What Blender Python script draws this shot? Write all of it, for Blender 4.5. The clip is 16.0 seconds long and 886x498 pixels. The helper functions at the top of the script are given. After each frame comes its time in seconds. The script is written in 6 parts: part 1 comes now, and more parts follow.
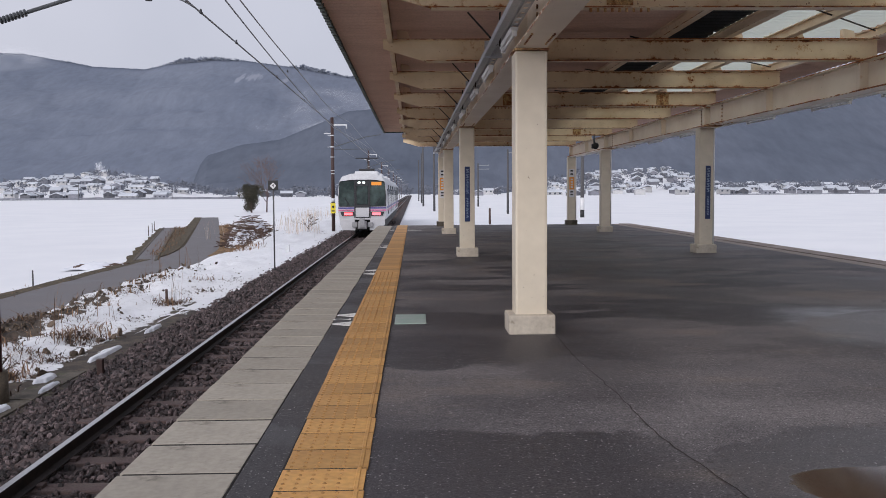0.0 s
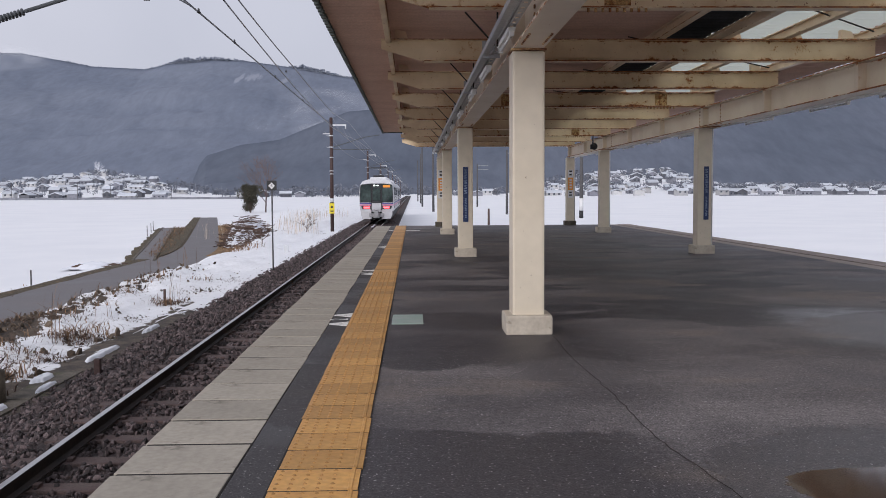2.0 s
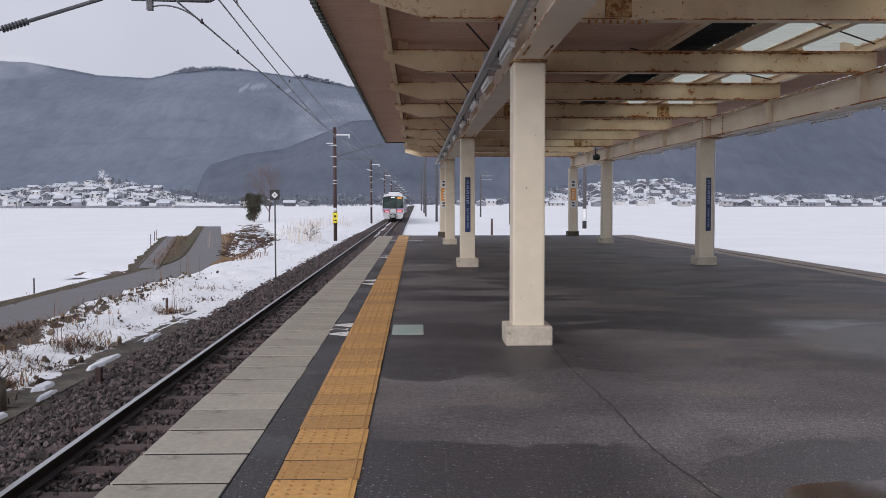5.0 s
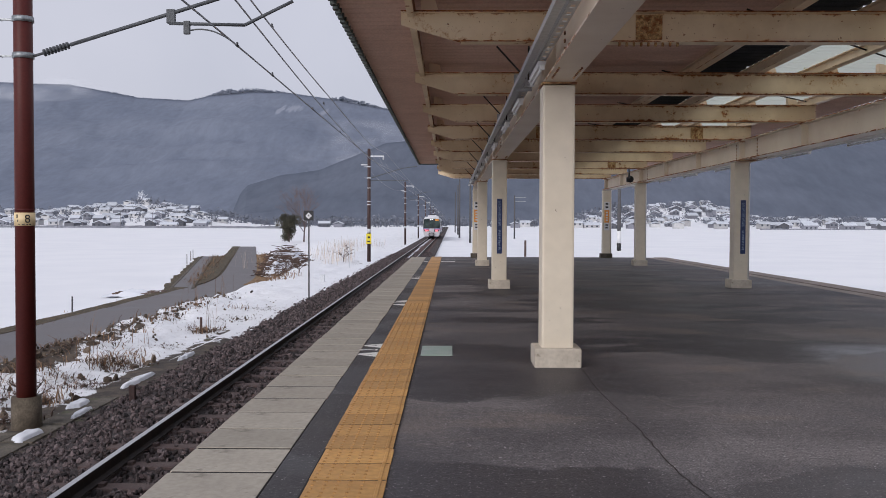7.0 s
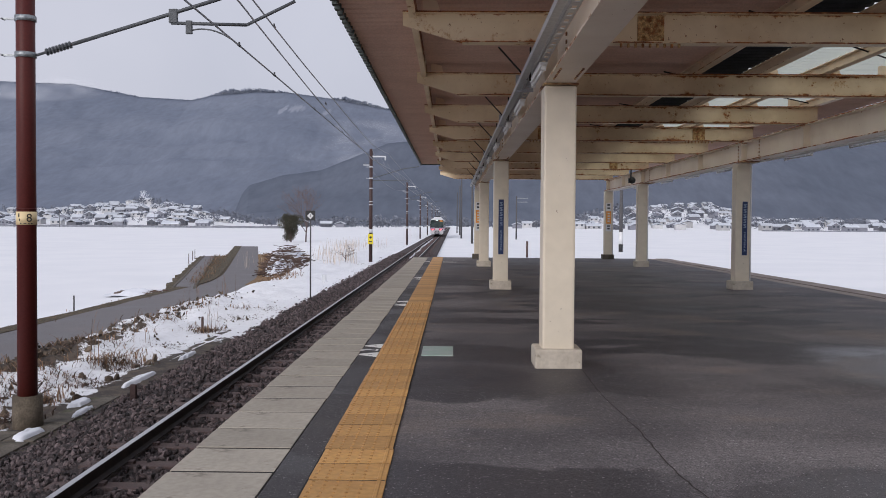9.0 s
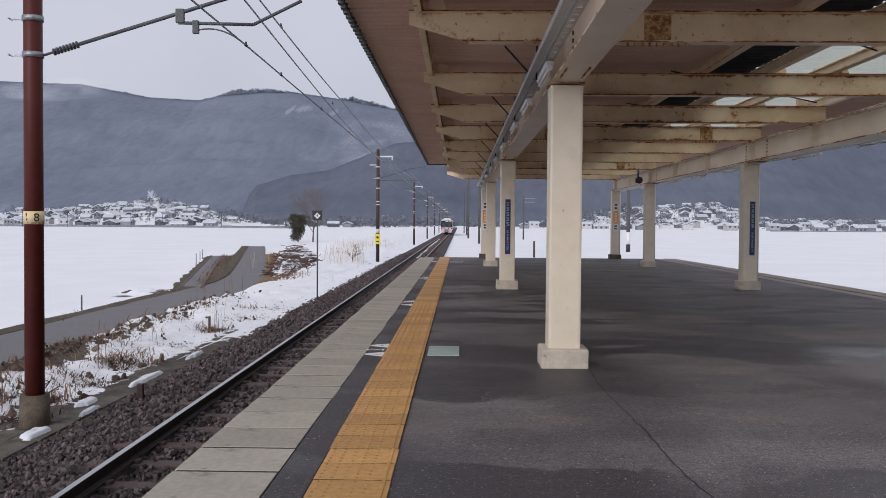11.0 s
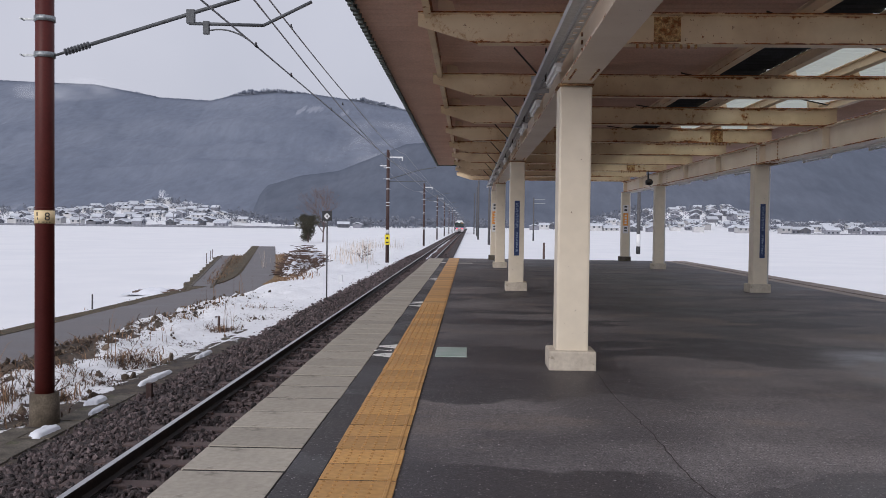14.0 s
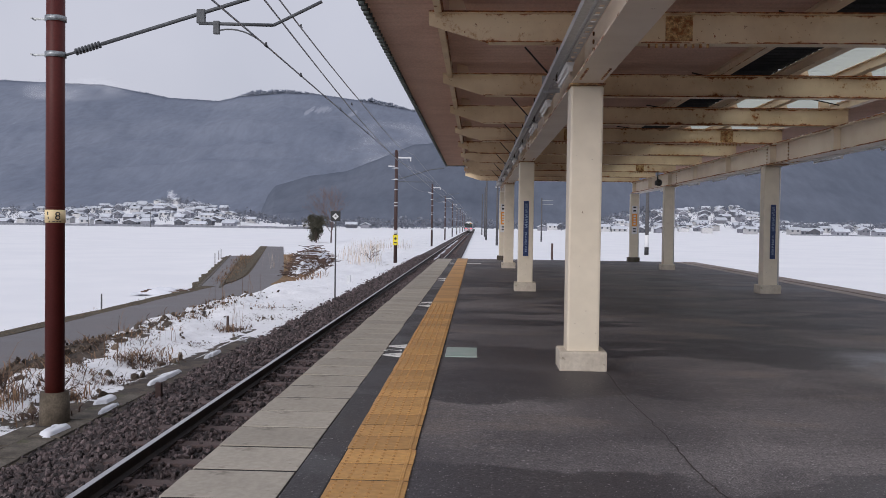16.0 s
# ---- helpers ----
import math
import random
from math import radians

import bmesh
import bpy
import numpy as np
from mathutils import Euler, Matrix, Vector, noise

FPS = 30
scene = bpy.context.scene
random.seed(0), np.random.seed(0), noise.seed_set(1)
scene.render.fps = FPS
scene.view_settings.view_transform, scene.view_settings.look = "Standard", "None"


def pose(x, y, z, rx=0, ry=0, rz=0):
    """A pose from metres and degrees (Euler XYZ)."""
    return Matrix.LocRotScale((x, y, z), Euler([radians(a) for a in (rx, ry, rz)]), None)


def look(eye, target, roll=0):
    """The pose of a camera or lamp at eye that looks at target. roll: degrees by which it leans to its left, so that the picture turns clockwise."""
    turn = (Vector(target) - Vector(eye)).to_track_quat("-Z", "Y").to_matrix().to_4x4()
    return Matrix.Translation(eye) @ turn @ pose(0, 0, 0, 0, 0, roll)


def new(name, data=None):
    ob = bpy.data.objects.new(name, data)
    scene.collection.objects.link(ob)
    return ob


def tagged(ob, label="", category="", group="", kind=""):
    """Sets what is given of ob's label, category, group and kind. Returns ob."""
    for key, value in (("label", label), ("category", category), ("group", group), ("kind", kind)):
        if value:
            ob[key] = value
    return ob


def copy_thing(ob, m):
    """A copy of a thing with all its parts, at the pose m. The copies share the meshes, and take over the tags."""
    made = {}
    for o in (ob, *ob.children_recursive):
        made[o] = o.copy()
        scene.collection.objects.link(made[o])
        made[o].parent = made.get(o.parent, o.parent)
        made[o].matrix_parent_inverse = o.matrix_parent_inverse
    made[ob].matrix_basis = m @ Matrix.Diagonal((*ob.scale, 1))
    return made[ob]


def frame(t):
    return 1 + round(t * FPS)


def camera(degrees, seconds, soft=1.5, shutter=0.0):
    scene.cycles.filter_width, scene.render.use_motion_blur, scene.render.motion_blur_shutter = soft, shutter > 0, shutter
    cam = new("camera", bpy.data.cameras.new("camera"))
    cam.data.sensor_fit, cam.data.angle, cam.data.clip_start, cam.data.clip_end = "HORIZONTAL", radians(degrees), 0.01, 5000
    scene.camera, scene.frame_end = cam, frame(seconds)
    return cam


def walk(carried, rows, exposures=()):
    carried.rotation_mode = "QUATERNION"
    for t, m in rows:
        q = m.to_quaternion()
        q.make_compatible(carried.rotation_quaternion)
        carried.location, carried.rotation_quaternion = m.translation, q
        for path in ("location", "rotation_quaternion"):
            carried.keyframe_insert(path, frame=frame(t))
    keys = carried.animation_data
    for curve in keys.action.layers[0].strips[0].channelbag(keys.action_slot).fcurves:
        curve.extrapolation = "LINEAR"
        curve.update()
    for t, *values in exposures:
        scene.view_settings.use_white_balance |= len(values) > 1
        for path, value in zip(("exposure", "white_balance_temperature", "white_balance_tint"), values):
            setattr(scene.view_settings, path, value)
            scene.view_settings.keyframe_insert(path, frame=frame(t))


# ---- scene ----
cam = camera(51.7, 16.0, 0.85)
PATH = [
    (0, (0.607, -0.098, 1.268), (0.67, 1.897, 1.142), -0.4),
    (0.5, (0.611, -0.091, 1.268), (0.675, 1.904, 1.142), -0.4),
    (1, (0.613, -0.095, 1.269), (0.677, 1.9, 1.143), -0.4),
    (1.5, (0.618, -0.089, 1.265), (0.682, 1.907, 1.139), -0.3),
    (2, (0.625, -0.088, 1.264), (0.69, 1.907, 1.139), -0.3),
    (2.5, (0.633, -0.069, 1.265), (0.698, 1.926, 1.14), -0.2),
    (3, (0.635, -0.083, 1.27), (0.7, 1.912, 1.144), -0.3),
    (3.5, (0.637, -0.073, 1.266), (0.703, 1.922, 1.141), -0.1),
    (4, (0.642, -0.088, 1.27), (0.707, 1.907, 1.144), -0.2),
    (4.2, (0.642, -0.088, 1.27), (0.707, 1.907, 1.144), -0.2),
    (6.3, (0.680, -0.114, 1.270), (0.691, 1.885, 1.213), 0.30),
    (6.5, (0.683, -0.114, 1.27), (0.683, 1.885, 1.213), 0.3),
    (7, (0.694, -0.115, 1.27), (0.678, 1.884, 1.213), 0.2),
    (7.5, (0.697, -0.111, 1.268), (0.676, 1.888, 1.212), 0.3),
    (8, (0.702, -0.117, 1.275), (0.682, 1.883, 1.218), 0.3),
    (8.5, (0.702, -0.112, 1.27), (0.682, 1.887, 1.213), 0.4),
    (9, (0.702, -0.116, 1.27), (0.682, 1.883, 1.214), 0.4),
    (11.5, (0.714, -0.099, 1.265), (0.673, 1.899, 1.209), 0.5),
    (12, (0.716, -0.101, 1.266), (0.669, 1.897, 1.21), 0.6),
    (12.5, (0.715, -0.11, 1.268), (0.66, 1.888, 1.212), 0.6),
    (13, (0.724, -0.103, 1.269), (0.667, 1.895, 1.214), 0.6),
    (13.5, (0.729, -0.11, 1.271), (0.671, 1.888, 1.216), 0.7),
    (14, (0.727, -0.103, 1.267), (0.67, 1.896, 1.213), 0.7),
    (14.5, (0.715, -0.1, 1.269), (0.657, 1.899, 1.215), 0.8),
    (15, (0.709, -0.099, 1.266), (0.645, 1.9, 1.212), 0.8),
    (15.5, (0.698, -0.099, 1.264), (0.634, 1.9, 1.21), 0.8),
    (16, (0.703, -0.087, 1.26), (0.629, 1.911, 1.207), 0.8),
]
walk(cam, [(t, look(eye, target, roll)) for t, eye, target, roll in PATH], [(0, 0.13, 6250, 15), (9, 0.12, 6250, 15), (16, 0.07, 6250, 15)])

# ---------------------------------------------------------------- world and light
world = bpy.data.worlds.new("overcast_sky")
scene.world = world
world.use_nodes = True
wn, wl = world.node_tree.nodes, world.node_tree.links
wn.clear()
sky = wn.new("ShaderNodeTexSky")
sky.sky_type, sky.sun_disc = "NISHITA", False
sky.sun_elevation, sky.sun_rotation = radians(26), radians(-150)
sky.air_density, sky.dust_density, sky.ozone_density = 1.0, 4.0, 1.0
flat = wn.new("ShaderNodeHueSaturation")
flat.inputs["Saturation"].default_value = 0.22
clouds = wn.new("ShaderNodeTexNoise")
clouds.inputs["Scale"].default_value = 2.2
clouds.inputs["Detail"].default_value = 5
cmap = wn.new("ShaderNodeMapRange")
cmap.inputs["From Min"].default_value, cmap.inputs["From Max"].default_value = 0.3, 0.75
cmap.inputs["To Min"].default_value, cmap.inputs["To Max"].default_value = 0.0, 1.0
deck = wn.new("ShaderNodeMix")
deck.data_type = "RGBA"
deck.inputs[6].default_value = (3.9, 4.1, 4.6, 1)
deck.inputs[7].default_value = (5.1, 5.2, 5.6, 1)
both = wn.new("ShaderNodeMix")
both.data_type = "RGBA"
both.inputs[0].default_value = 0.85
back = wn.new("ShaderNodeBackground")
back.inputs["Strength"].default_value = 0.125
wout = wn.new("ShaderNodeOutputWorld")
wl.new(sky.outputs[0], flat.inputs["Color"])
wl.new(clouds.outputs["Fac"], cmap.inputs["Value"])
wl.new(cmap.outputs[0], deck.inputs[0])
wl.new(flat.outputs[0], both.inputs[6])
wl.new(deck.outputs[2], both.inputs[7])
wl.new(both.outputs[2], back.inputs["Color"])
wl.new(back.outputs[0], wout.inputs["Surface"])

sun = bpy.data.lights.new("sun", "SUN")
sun.energy, sun.angle, sun.color = 1.25, radians(30), (1.0, 0.95, 0.88)
sun_ob = new("sun", sun)
sun_ob.matrix_world = look((-26, -45, 25), (0, 0, 0))


# ---------------------------------------------------------------- materials
def material(name, base, rough=0.7, metal=0.0, second=None, scale=3.0, spread=(0.35, 0.65), fine=60.0, fine_amount=0.25,
             bump=0.1, bump_scale=None, stretch=(1, 1, 1), third=None, third_scale=8.0, third_cut=(0.6, 0.66), rough2=None,
             island=0.0, piece=0.0, glow=None, glow_strength=0.0, spec=0.5, bump_dist=0.01):
    m = bpy.data.materials.new(name)
    m.use_nodes = True
    n, l = m.node_tree.nodes, m.node_tree.links
    b = n["Principled BSDF"]
    b.inputs["Roughness"].default_value, b.inputs["Metallic"].default_value = rough, metal
    b.inputs["Specular IOR Level"].default_value = spec
    co = n.new("ShaderNodeNewGeometry")
    mp = n.new("ShaderNodeMapping")
    mp.inputs["Scale"].default_value = stretch
    tc = n.new("ShaderNodeTexCoord")
    l.new(tc.outputs["Object"], mp.inputs["Vector"])

    def noise_fac(sc, detail, lo, hi, rgh=0.55):
        t = n.new("ShaderNodeTexNoise")
        t.inputs["Scale"].default_value, t.inputs["Detail"].default_value, t.inputs["Roughness"].default_value = sc, detail, rgh
        l.new(mp.outputs[0], t.inputs["Vector"])
        r = n.new("ShaderNodeMapRange")
        r.inputs["From Min"].default_value, r.inputs["From Max"].default_value = lo, hi
        l.new(t.outputs["Fac"], r.inputs["Value"])
        return t, r

    def mix(fac, a, c, mode="MIX"):
        x = n.new("ShaderNodeMix")
        x.data_type, x.blend_type = "RGBA", mode
        for sock, v in ((x.inputs[0], fac), (x.inputs[6], a), (x.inputs[7], c)):
            if isinstance(v, (int, float)):
                sock.default_value = v
            elif isinstance(v, tuple):
                sock.default_value = (*v, 1) if len(v) == 3 else v
            else:
                l.new(v, sock)
        return x.outputs[2]

    color = tuple(base)
    if second:
        _, r = noise_fac(scale, 6, *spread)
        color = mix(r.outputs[0], color, tuple(second))
        if rough2 is not None:
            rr = n.new("ShaderNodeMapRange")
            rr.inputs["To Min"].default_value, rr.inputs["To Max"].default_value = rough, rough2
            l.new(r.outputs[0], rr.inputs["Value"])
            l.new(rr.outputs[0], b.inputs["Roughness"])
    if third:
        _, r3 = noise_fac(third_scale, 8, *third_cut, rgh=0.65)
        color = mix(r3.outputs[0], color, tuple(third))
    t, rf = noise_fac(fine, 3, 0.36, 0.64)
    rf.inputs["To Min"].default_value, rf.inputs["To Max"].default_value = 1 - fine_amount, 1 + fine_amount
    color = mix(1.0, color, rf.outputs[0], "MULTIPLY")
    if island or piece:
        src = co.outputs["Random Per Island"] if island else n.new("ShaderNodeObjectInfo").outputs["Random"]
        amount = island or piece
        ri = n.new("ShaderNodeMapRange")
        ri.inputs["To Min"].default_value, ri.inputs["To Max"].default_value = 1 - amount, 1 + amount
        l.new(src, ri.inputs["Value"])
        color = mix(1.0, color, ri.outputs[0], "MULTIPLY")
    if isinstance(color, tuple):
        b.inputs["Base Color"].default_value = (*color, 1)
    else:
        l.new(color, b.inputs["Base Color"])
    if bump:
        tb, _ = noise_fac(bump_scale or fine, 4, 0, 1)
        bp = n.new("ShaderNodeBump")
        bp.inputs["Strength"].default_value, bp.inputs["Distance"].default_value = bump, bump_dist
        l.new(tb.outputs["Fac"], bp.inputs["Height"])
        l.new(bp.outputs[0], b.inputs["Normal"])
    if glow:
        b.inputs["Emission Color"].default_value = (*glow, 1)
        b.inputs["Emission Strength"].default_value = glow_strength
    return m


CREAM_CLEAN = material("cream_column_paint", (0.72, 0.64, 0.51), 0.45, second=(0.68, 0.60, 0.47), scale=0.8, third=(0.14, 0.07, 0.035),
                       third_scale=26, third_cut=(0.695, 0.71), fine=6, fine_amount=0.035, bump=0.03)
RUST = material("rust", (0.13, 0.055, 0.025), 0.85, second=(0.30, 0.15, 0.06), scale=14, fine=80, bump=0.4)
SPLICE = material("orange_rusted_paint", (0.62, 0.42, 0.19), 0.8, second=(0.30, 0.12, 0.04), scale=16, spread=(0.40, 0.60), fine=60, fine_amount=0.3, bump=0.3)
RUST_CREAM = material("rusted_cream_paint", (0.20, 0.075, 0.03), 0.8, second=(0.58, 0.38, 0.19), scale=9, spread=(0.42, 0.62), fine=60, fine_amount=0.35, bump=0.3)
SHEET = material("brown_roof_sheet", (0.74, 0.53, 0.43), 0.6, second=(0.66, 0.455, 0.365), scale=1.5, fine=40, fine_amount=0.06, bump=0.05)
SHEET_EDGE = material("dark_green_sheet_edge", (0.05, 0.065, 0.06), 0.6, fine=30)
DARK = material("dark_panel", (0.02, 0.024, 0.028), 0.7, second=(0.04, 0.045, 0.05), scale=4)
CONDUIT = material("grey_conduit", (0.42, 0.43, 0.45), 0.4, 0.5, fine=30, fine_amount=0.1, bump=0.02)
LAMP_WHITE = material("white_lamp_housing", (0.75, 0.75, 0.74), 0.4, fine=10, fine_amount=0.04, bump=0)
CONCRETE = material("edge_concrete", (0.415, 0.375, 0.31), 0.85, second=(0.35, 0.315, 0.26), scale=1.6, third=(0.15, 0.135, 0.105), third_scale=4,
                    third_cut=(0.60, 0.70), fine=25, fine_amount=0.08, bump=0.15, piece=0.11)
BASE_CONC = material("column_base_concrete", (0.58, 0.52, 0.43), 0.85, second=(0.46, 0.405, 0.33), scale=5, third=(0.24, 0.2, 0.155), third_scale=7,
                     third_cut=(0.62, 0.68), fine=30, fine_amount=0.06, bump=0.2)
OLD_CONC = material("mossy_concrete", (0.14, 0.12, 0.095), 0.9, second=(0.055, 0.046, 0.034), scale=3.5, third=(0.075, 0.08, 0.028), third_scale=2.2,
                    third_cut=(0.60, 0.70), fine=50, bump=0.4)
YELLOW = material("yellow_tactile_tile", (0.56, 0.305, 0.092), 0.6, second=(0.43, 0.212, 0.055), scale=2.2, third=(0.60, 0.41, 0.20), third_scale=5,
                  third_cut=(0.58, 0.68), fine=30, fine_amount=0.09, bump=0.08, piece=0.22)
WHITE_PAINT = material("white_road_paint", (0.84, 0.83, 0.80), 0.7, second=(0.72, 0.71, 0.68), scale=12, fine=60, fine_amount=0.12)
BLACK_PAINT = material("black_paint", (0.02, 0.02, 0.021), 0.5, fine=30)
PLATE = material("pale_green_plate", (0.42, 0.48, 0.45), 0.4, second=(0.34, 0.46, 0.40), scale=5, fine=60, fine_amount=0.06)
RAIL_SIDE = material("rusty_rail_side", (0.020, 0.015, 0.014), 0.75, 0.1, second=(0.036, 0.025, 0.021), scale=6, fine=60)
RAIL_TOP = material("polished_rail_top", (0.50, 0.49, 0.49), 0.30, 0.95, fine=40, fine_amount=0.08, bump=0.02)
SLEEPER = material("brown_stained_sleeper", (0.095, 0.062, 0.058), 0.85, second=(0.11, 0.08, 0.073), scale=5, fine=60, bump=0.3, piece=0.15)
STONE = material("brown_ballast_stone", (0.048, 0.034, 0.034), 0.75, second=(0.100, 0.077, 0.077), scale=5, fine=60, fine_amount=0.35, bump=0.4, island=0.85)
BED = material("ballast_bed", (0.028, 0.020, 0.019), 0.9, second=(0.075, 0.056, 0.054), scale=22, spread=(0.4, 0.6), fine=90, fine_amount=0.4, bump=1.0,
               bump_scale=28, bump_dist=0.04)
ROAD = material("wet_country_asphalt", (0.105, 0.097, 0.10), 0.5, second=(0.175, 0.16, 0.162), scale=0.5, fine=120, fine_amount=0.2, bump=0.2, rough2=0.75)
VERGE = material("brown_dead_grass_verge", (0.115, 0.085, 0.05), 0.95, second=(0.06, 0.052, 0.032), scale=3, third=(0.25, 0.17, 0.08), third_scale=6, fine=90,
                 fine_amount=0.4, bump=1.0, bump_scale=30, bump_dist=0.05)
STRAW = material("dry_straw", (0.215, 0.13, 0.075), 0.9, fine=20, island=0.6, bump=0)
STRAW_BANK = material("orange_brown_dead_grass", (0.32, 0.20, 0.10), 0.95, second=(0.20, 0.125, 0.06), scale=2.5, fine=60, fine_amount=0.4, bump=0.8, bump_dist=0.05)
REED = material("pale_dead_reed", (0.57, 0.49, 0.42), 0.9, fine=20, island=0.4, bump=0)
TWIG = material("brown_twigs", (0.10, 0.065, 0.05), 0.9, fine=20, island=0.4, bump=0)
LEAF = material("dark_evergreen_leaf", (0.058, 0.055, 0.034), 0.8, fine=4, fine_amount=0.3, island=0.5, bump=0)
BARK = material("grey_brown_bark", (0.095, 0.062, 0.055), 0.9, fine=30, bump=0.3)
# pinkish twigs of the distant tree, with haze paling worked into the bark colour
BARK_FAR = material("hazed_pinkish_twigs", (0.15, 0.11, 0.105), 0.9, fine=30, bump=0)
POLE = material("red_brown_pole_paint", (0.088, 0.017, 0.013), 0.5, second=(0.078, 0.013, 0.011), scale=1.5, fine=40, fine_amount=0.10, bump=0.05, spec=0.25)
FOOTING = material("stained_footing_concrete", (0.13, 0.105, 0.075), 0.9, second=(0.06, 0.046, 0.032), scale=5, fine=40, bump=0.4)
POLE_FAR = material("dark_brown_pole", (0.05, 0.025, 0.022), 0.6, fine=20)
POLE_CONC = material("grey_concrete_pole", (0.085, 0.083, 0.086), 0.8, fine=20)
STEEL = material("galvanised_steel", (0.33, 0.35, 0.36), 0.45, 0.7, second=(0.25, 0.27, 0.28), scale=8, fine=40, bump=0.05)
GALV = material("weathered_pipe", (0.085, 0.092, 0.10), 0.6, 0.1, fine=8, fine_amount=0.12, bump=0)
PORC = material("pale_insulator", (0.62, 0.64, 0.66), 0.3, fine=10, fine_amount=0.05, bump=0)
WIRE = material("grey_wire", (0.27, 0.28, 0.30), 0.6, 0.0, fine=0.5, fine_amount=0.05, bump=0)
YELLOW_SIGN = material("yellow_sign", (0.75, 0.62, 0.03), 0.5, fine=10, fine_amount=0.05, bump=0)
PALE_YELLOW = material("pale_yellow_plate", (0.76, 0.60, 0.34), 0.5, fine=15, fine_amount=0.05, bump=0)
NAVY = material("navy_sign", (0.015, 0.035, 0.12), 0.4, fine=10, fine_amount=0.08, bump=0)
SIGN_WHITE = material("white_sign_print", (0.72, 0.72, 0.72), 0.5, fine=10, fine_amount=0.04, bump=0)
SIGN_GREY = material("pale_blue_print", (0.33, 0.42, 0.55), 0.5, fine=10, bump=0)
ORANGE = material("orange_sign", (0.80, 0.33, 0.06), 0.5, fine=10, fine_amount=0.05, bump=0)
# village roof snow, dimmed and blued in its colour to stand for haze
HOUSE_SNOW = material("hazed_roof_snow", (0.50, 0.53, 0.58), 0.9, second=(0.62, 0.65, 0.70), scale=0.1, fine=2, fine_amount=0.06, bump=0.1, piece=0.12)
DOT = material("worn_tile_stud", (0.33, 0.17, 0.05), 0.7, second=(0.42, 0.22, 0.07), scale=8, fine=60, bump=0)
GROUT = material("dark_joint", (0.018, 0.014, 0.012), 0.9, fine=60)
SOIL = material("dark_soil", (0.045, 0.033, 0.025), 0.95, second=(0.15, 0.115, 0.085), scale=1.3, fine=60, fine_amount=0.4, bump=0.6, island=0.4)
# distant trees and field bank: blue-grey haze is mixed into their base colours
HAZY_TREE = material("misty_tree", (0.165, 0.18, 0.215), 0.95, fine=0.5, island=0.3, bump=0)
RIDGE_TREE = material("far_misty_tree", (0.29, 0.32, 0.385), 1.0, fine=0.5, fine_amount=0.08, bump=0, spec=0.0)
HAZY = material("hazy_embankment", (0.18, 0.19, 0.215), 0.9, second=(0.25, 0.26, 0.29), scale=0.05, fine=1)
SNOW_ROOF = material("roof_snow", (0.80, 0.82, 0.86), 0.9, second=(0.72, 0.74, 0.79), scale=0.3, fine=2, fine_amount=0.04, bump=0.1)
# grey walls pulled toward blue, the haze before the village being in the colour
HOUSE_WALL = material("hazed_grey_house_wall", (0.20, 0.205, 0.235), 0.85, second=(0.16, 0.165, 0.19), scale=0.3, fine=2, fine_amount=0.1, piece=0.55)
HOUSE_PALE = material("pale_house_wall", (0.50, 0.50, 0.50), 0.85, second=(0.42, 0.42, 0.43), scale=0.3, fine=2, fine_amount=0.1, piece=0.25)
HOUSE_WIN = material("dark_house_window", (0.07, 0.08, 0.10), 0.2, fine=2, bump=0)
TRAIN_SILVER = material("silver_train_body", (0.60, 0.61, 0.63), 0.4, 0.35, second=(0.52, 0.53, 0.55), scale=1.2, fine=20, fine_amount=0.05, bump=0.02)
TRAIN_WHITE = material("silver_grey_train_front", (0.58, 0.58, 0.60), 0.35, 0.2, second=(0.48, 0.48, 0.50), scale=1.0, fine=20, fine_amount=0.05, bump=0)
TRAIN_GLASS = material("green_tinted_train_glass", (0.012, 0.022, 0.020), 0.08, second=(0.06, 0.085, 0.08), scale=0.9, fine=3, bump=0, spec=0.35)
TRAIN_DARK = material("black_train_trim", (0.025, 0.026, 0.03), 0.5, fine=10, bump=0)
TRAIN_UNDER = material("dark_underframe", (0.05, 0.048, 0.047), 0.8, fine=10)
TRAIN_ROOF = material("pale_grey_train_roof", (0.72, 0.73, 0.75), 0.6, second=(0.60, 0.61, 0.63), scale=0.8, fine=10, fine_amount=0.05, bump=0.02)
TRAIN_COUPLER = material("coupler_grey", (0.30, 0.30, 0.31), 0.5, 0.3, fine=10, fine_amount=0.1)
TRAIN_BLUE = material("blue_purple_stripe", (0.08, 0.07, 0.28), 0.4, fine=10, bump=0)
TRAIN_PINK = material("pink_stripe", (0.55, 0.16, 0.30), 0.4, fine=10, bump=0)
TAIL = material("red_tail_lamp", (0.6, 0.05, 0.04), 0.4, glow=(1.0, 0.10, 0.12), glow_strength=3.2, bump=0, fine=10)
HEAD = material("white_marker_lamp", (0.8, 0.85, 0.8), 0.3, glow=(0.85, 1.0, 0.92), glow_strength=1.3, bump=0, fine=10)
DEST = material("orange_led_display", (0.10, 0.04, 0.01), 0.4, glow=(1.0, 0.36, 0.04), glow_strength=0.7, bump=0, fine=10)


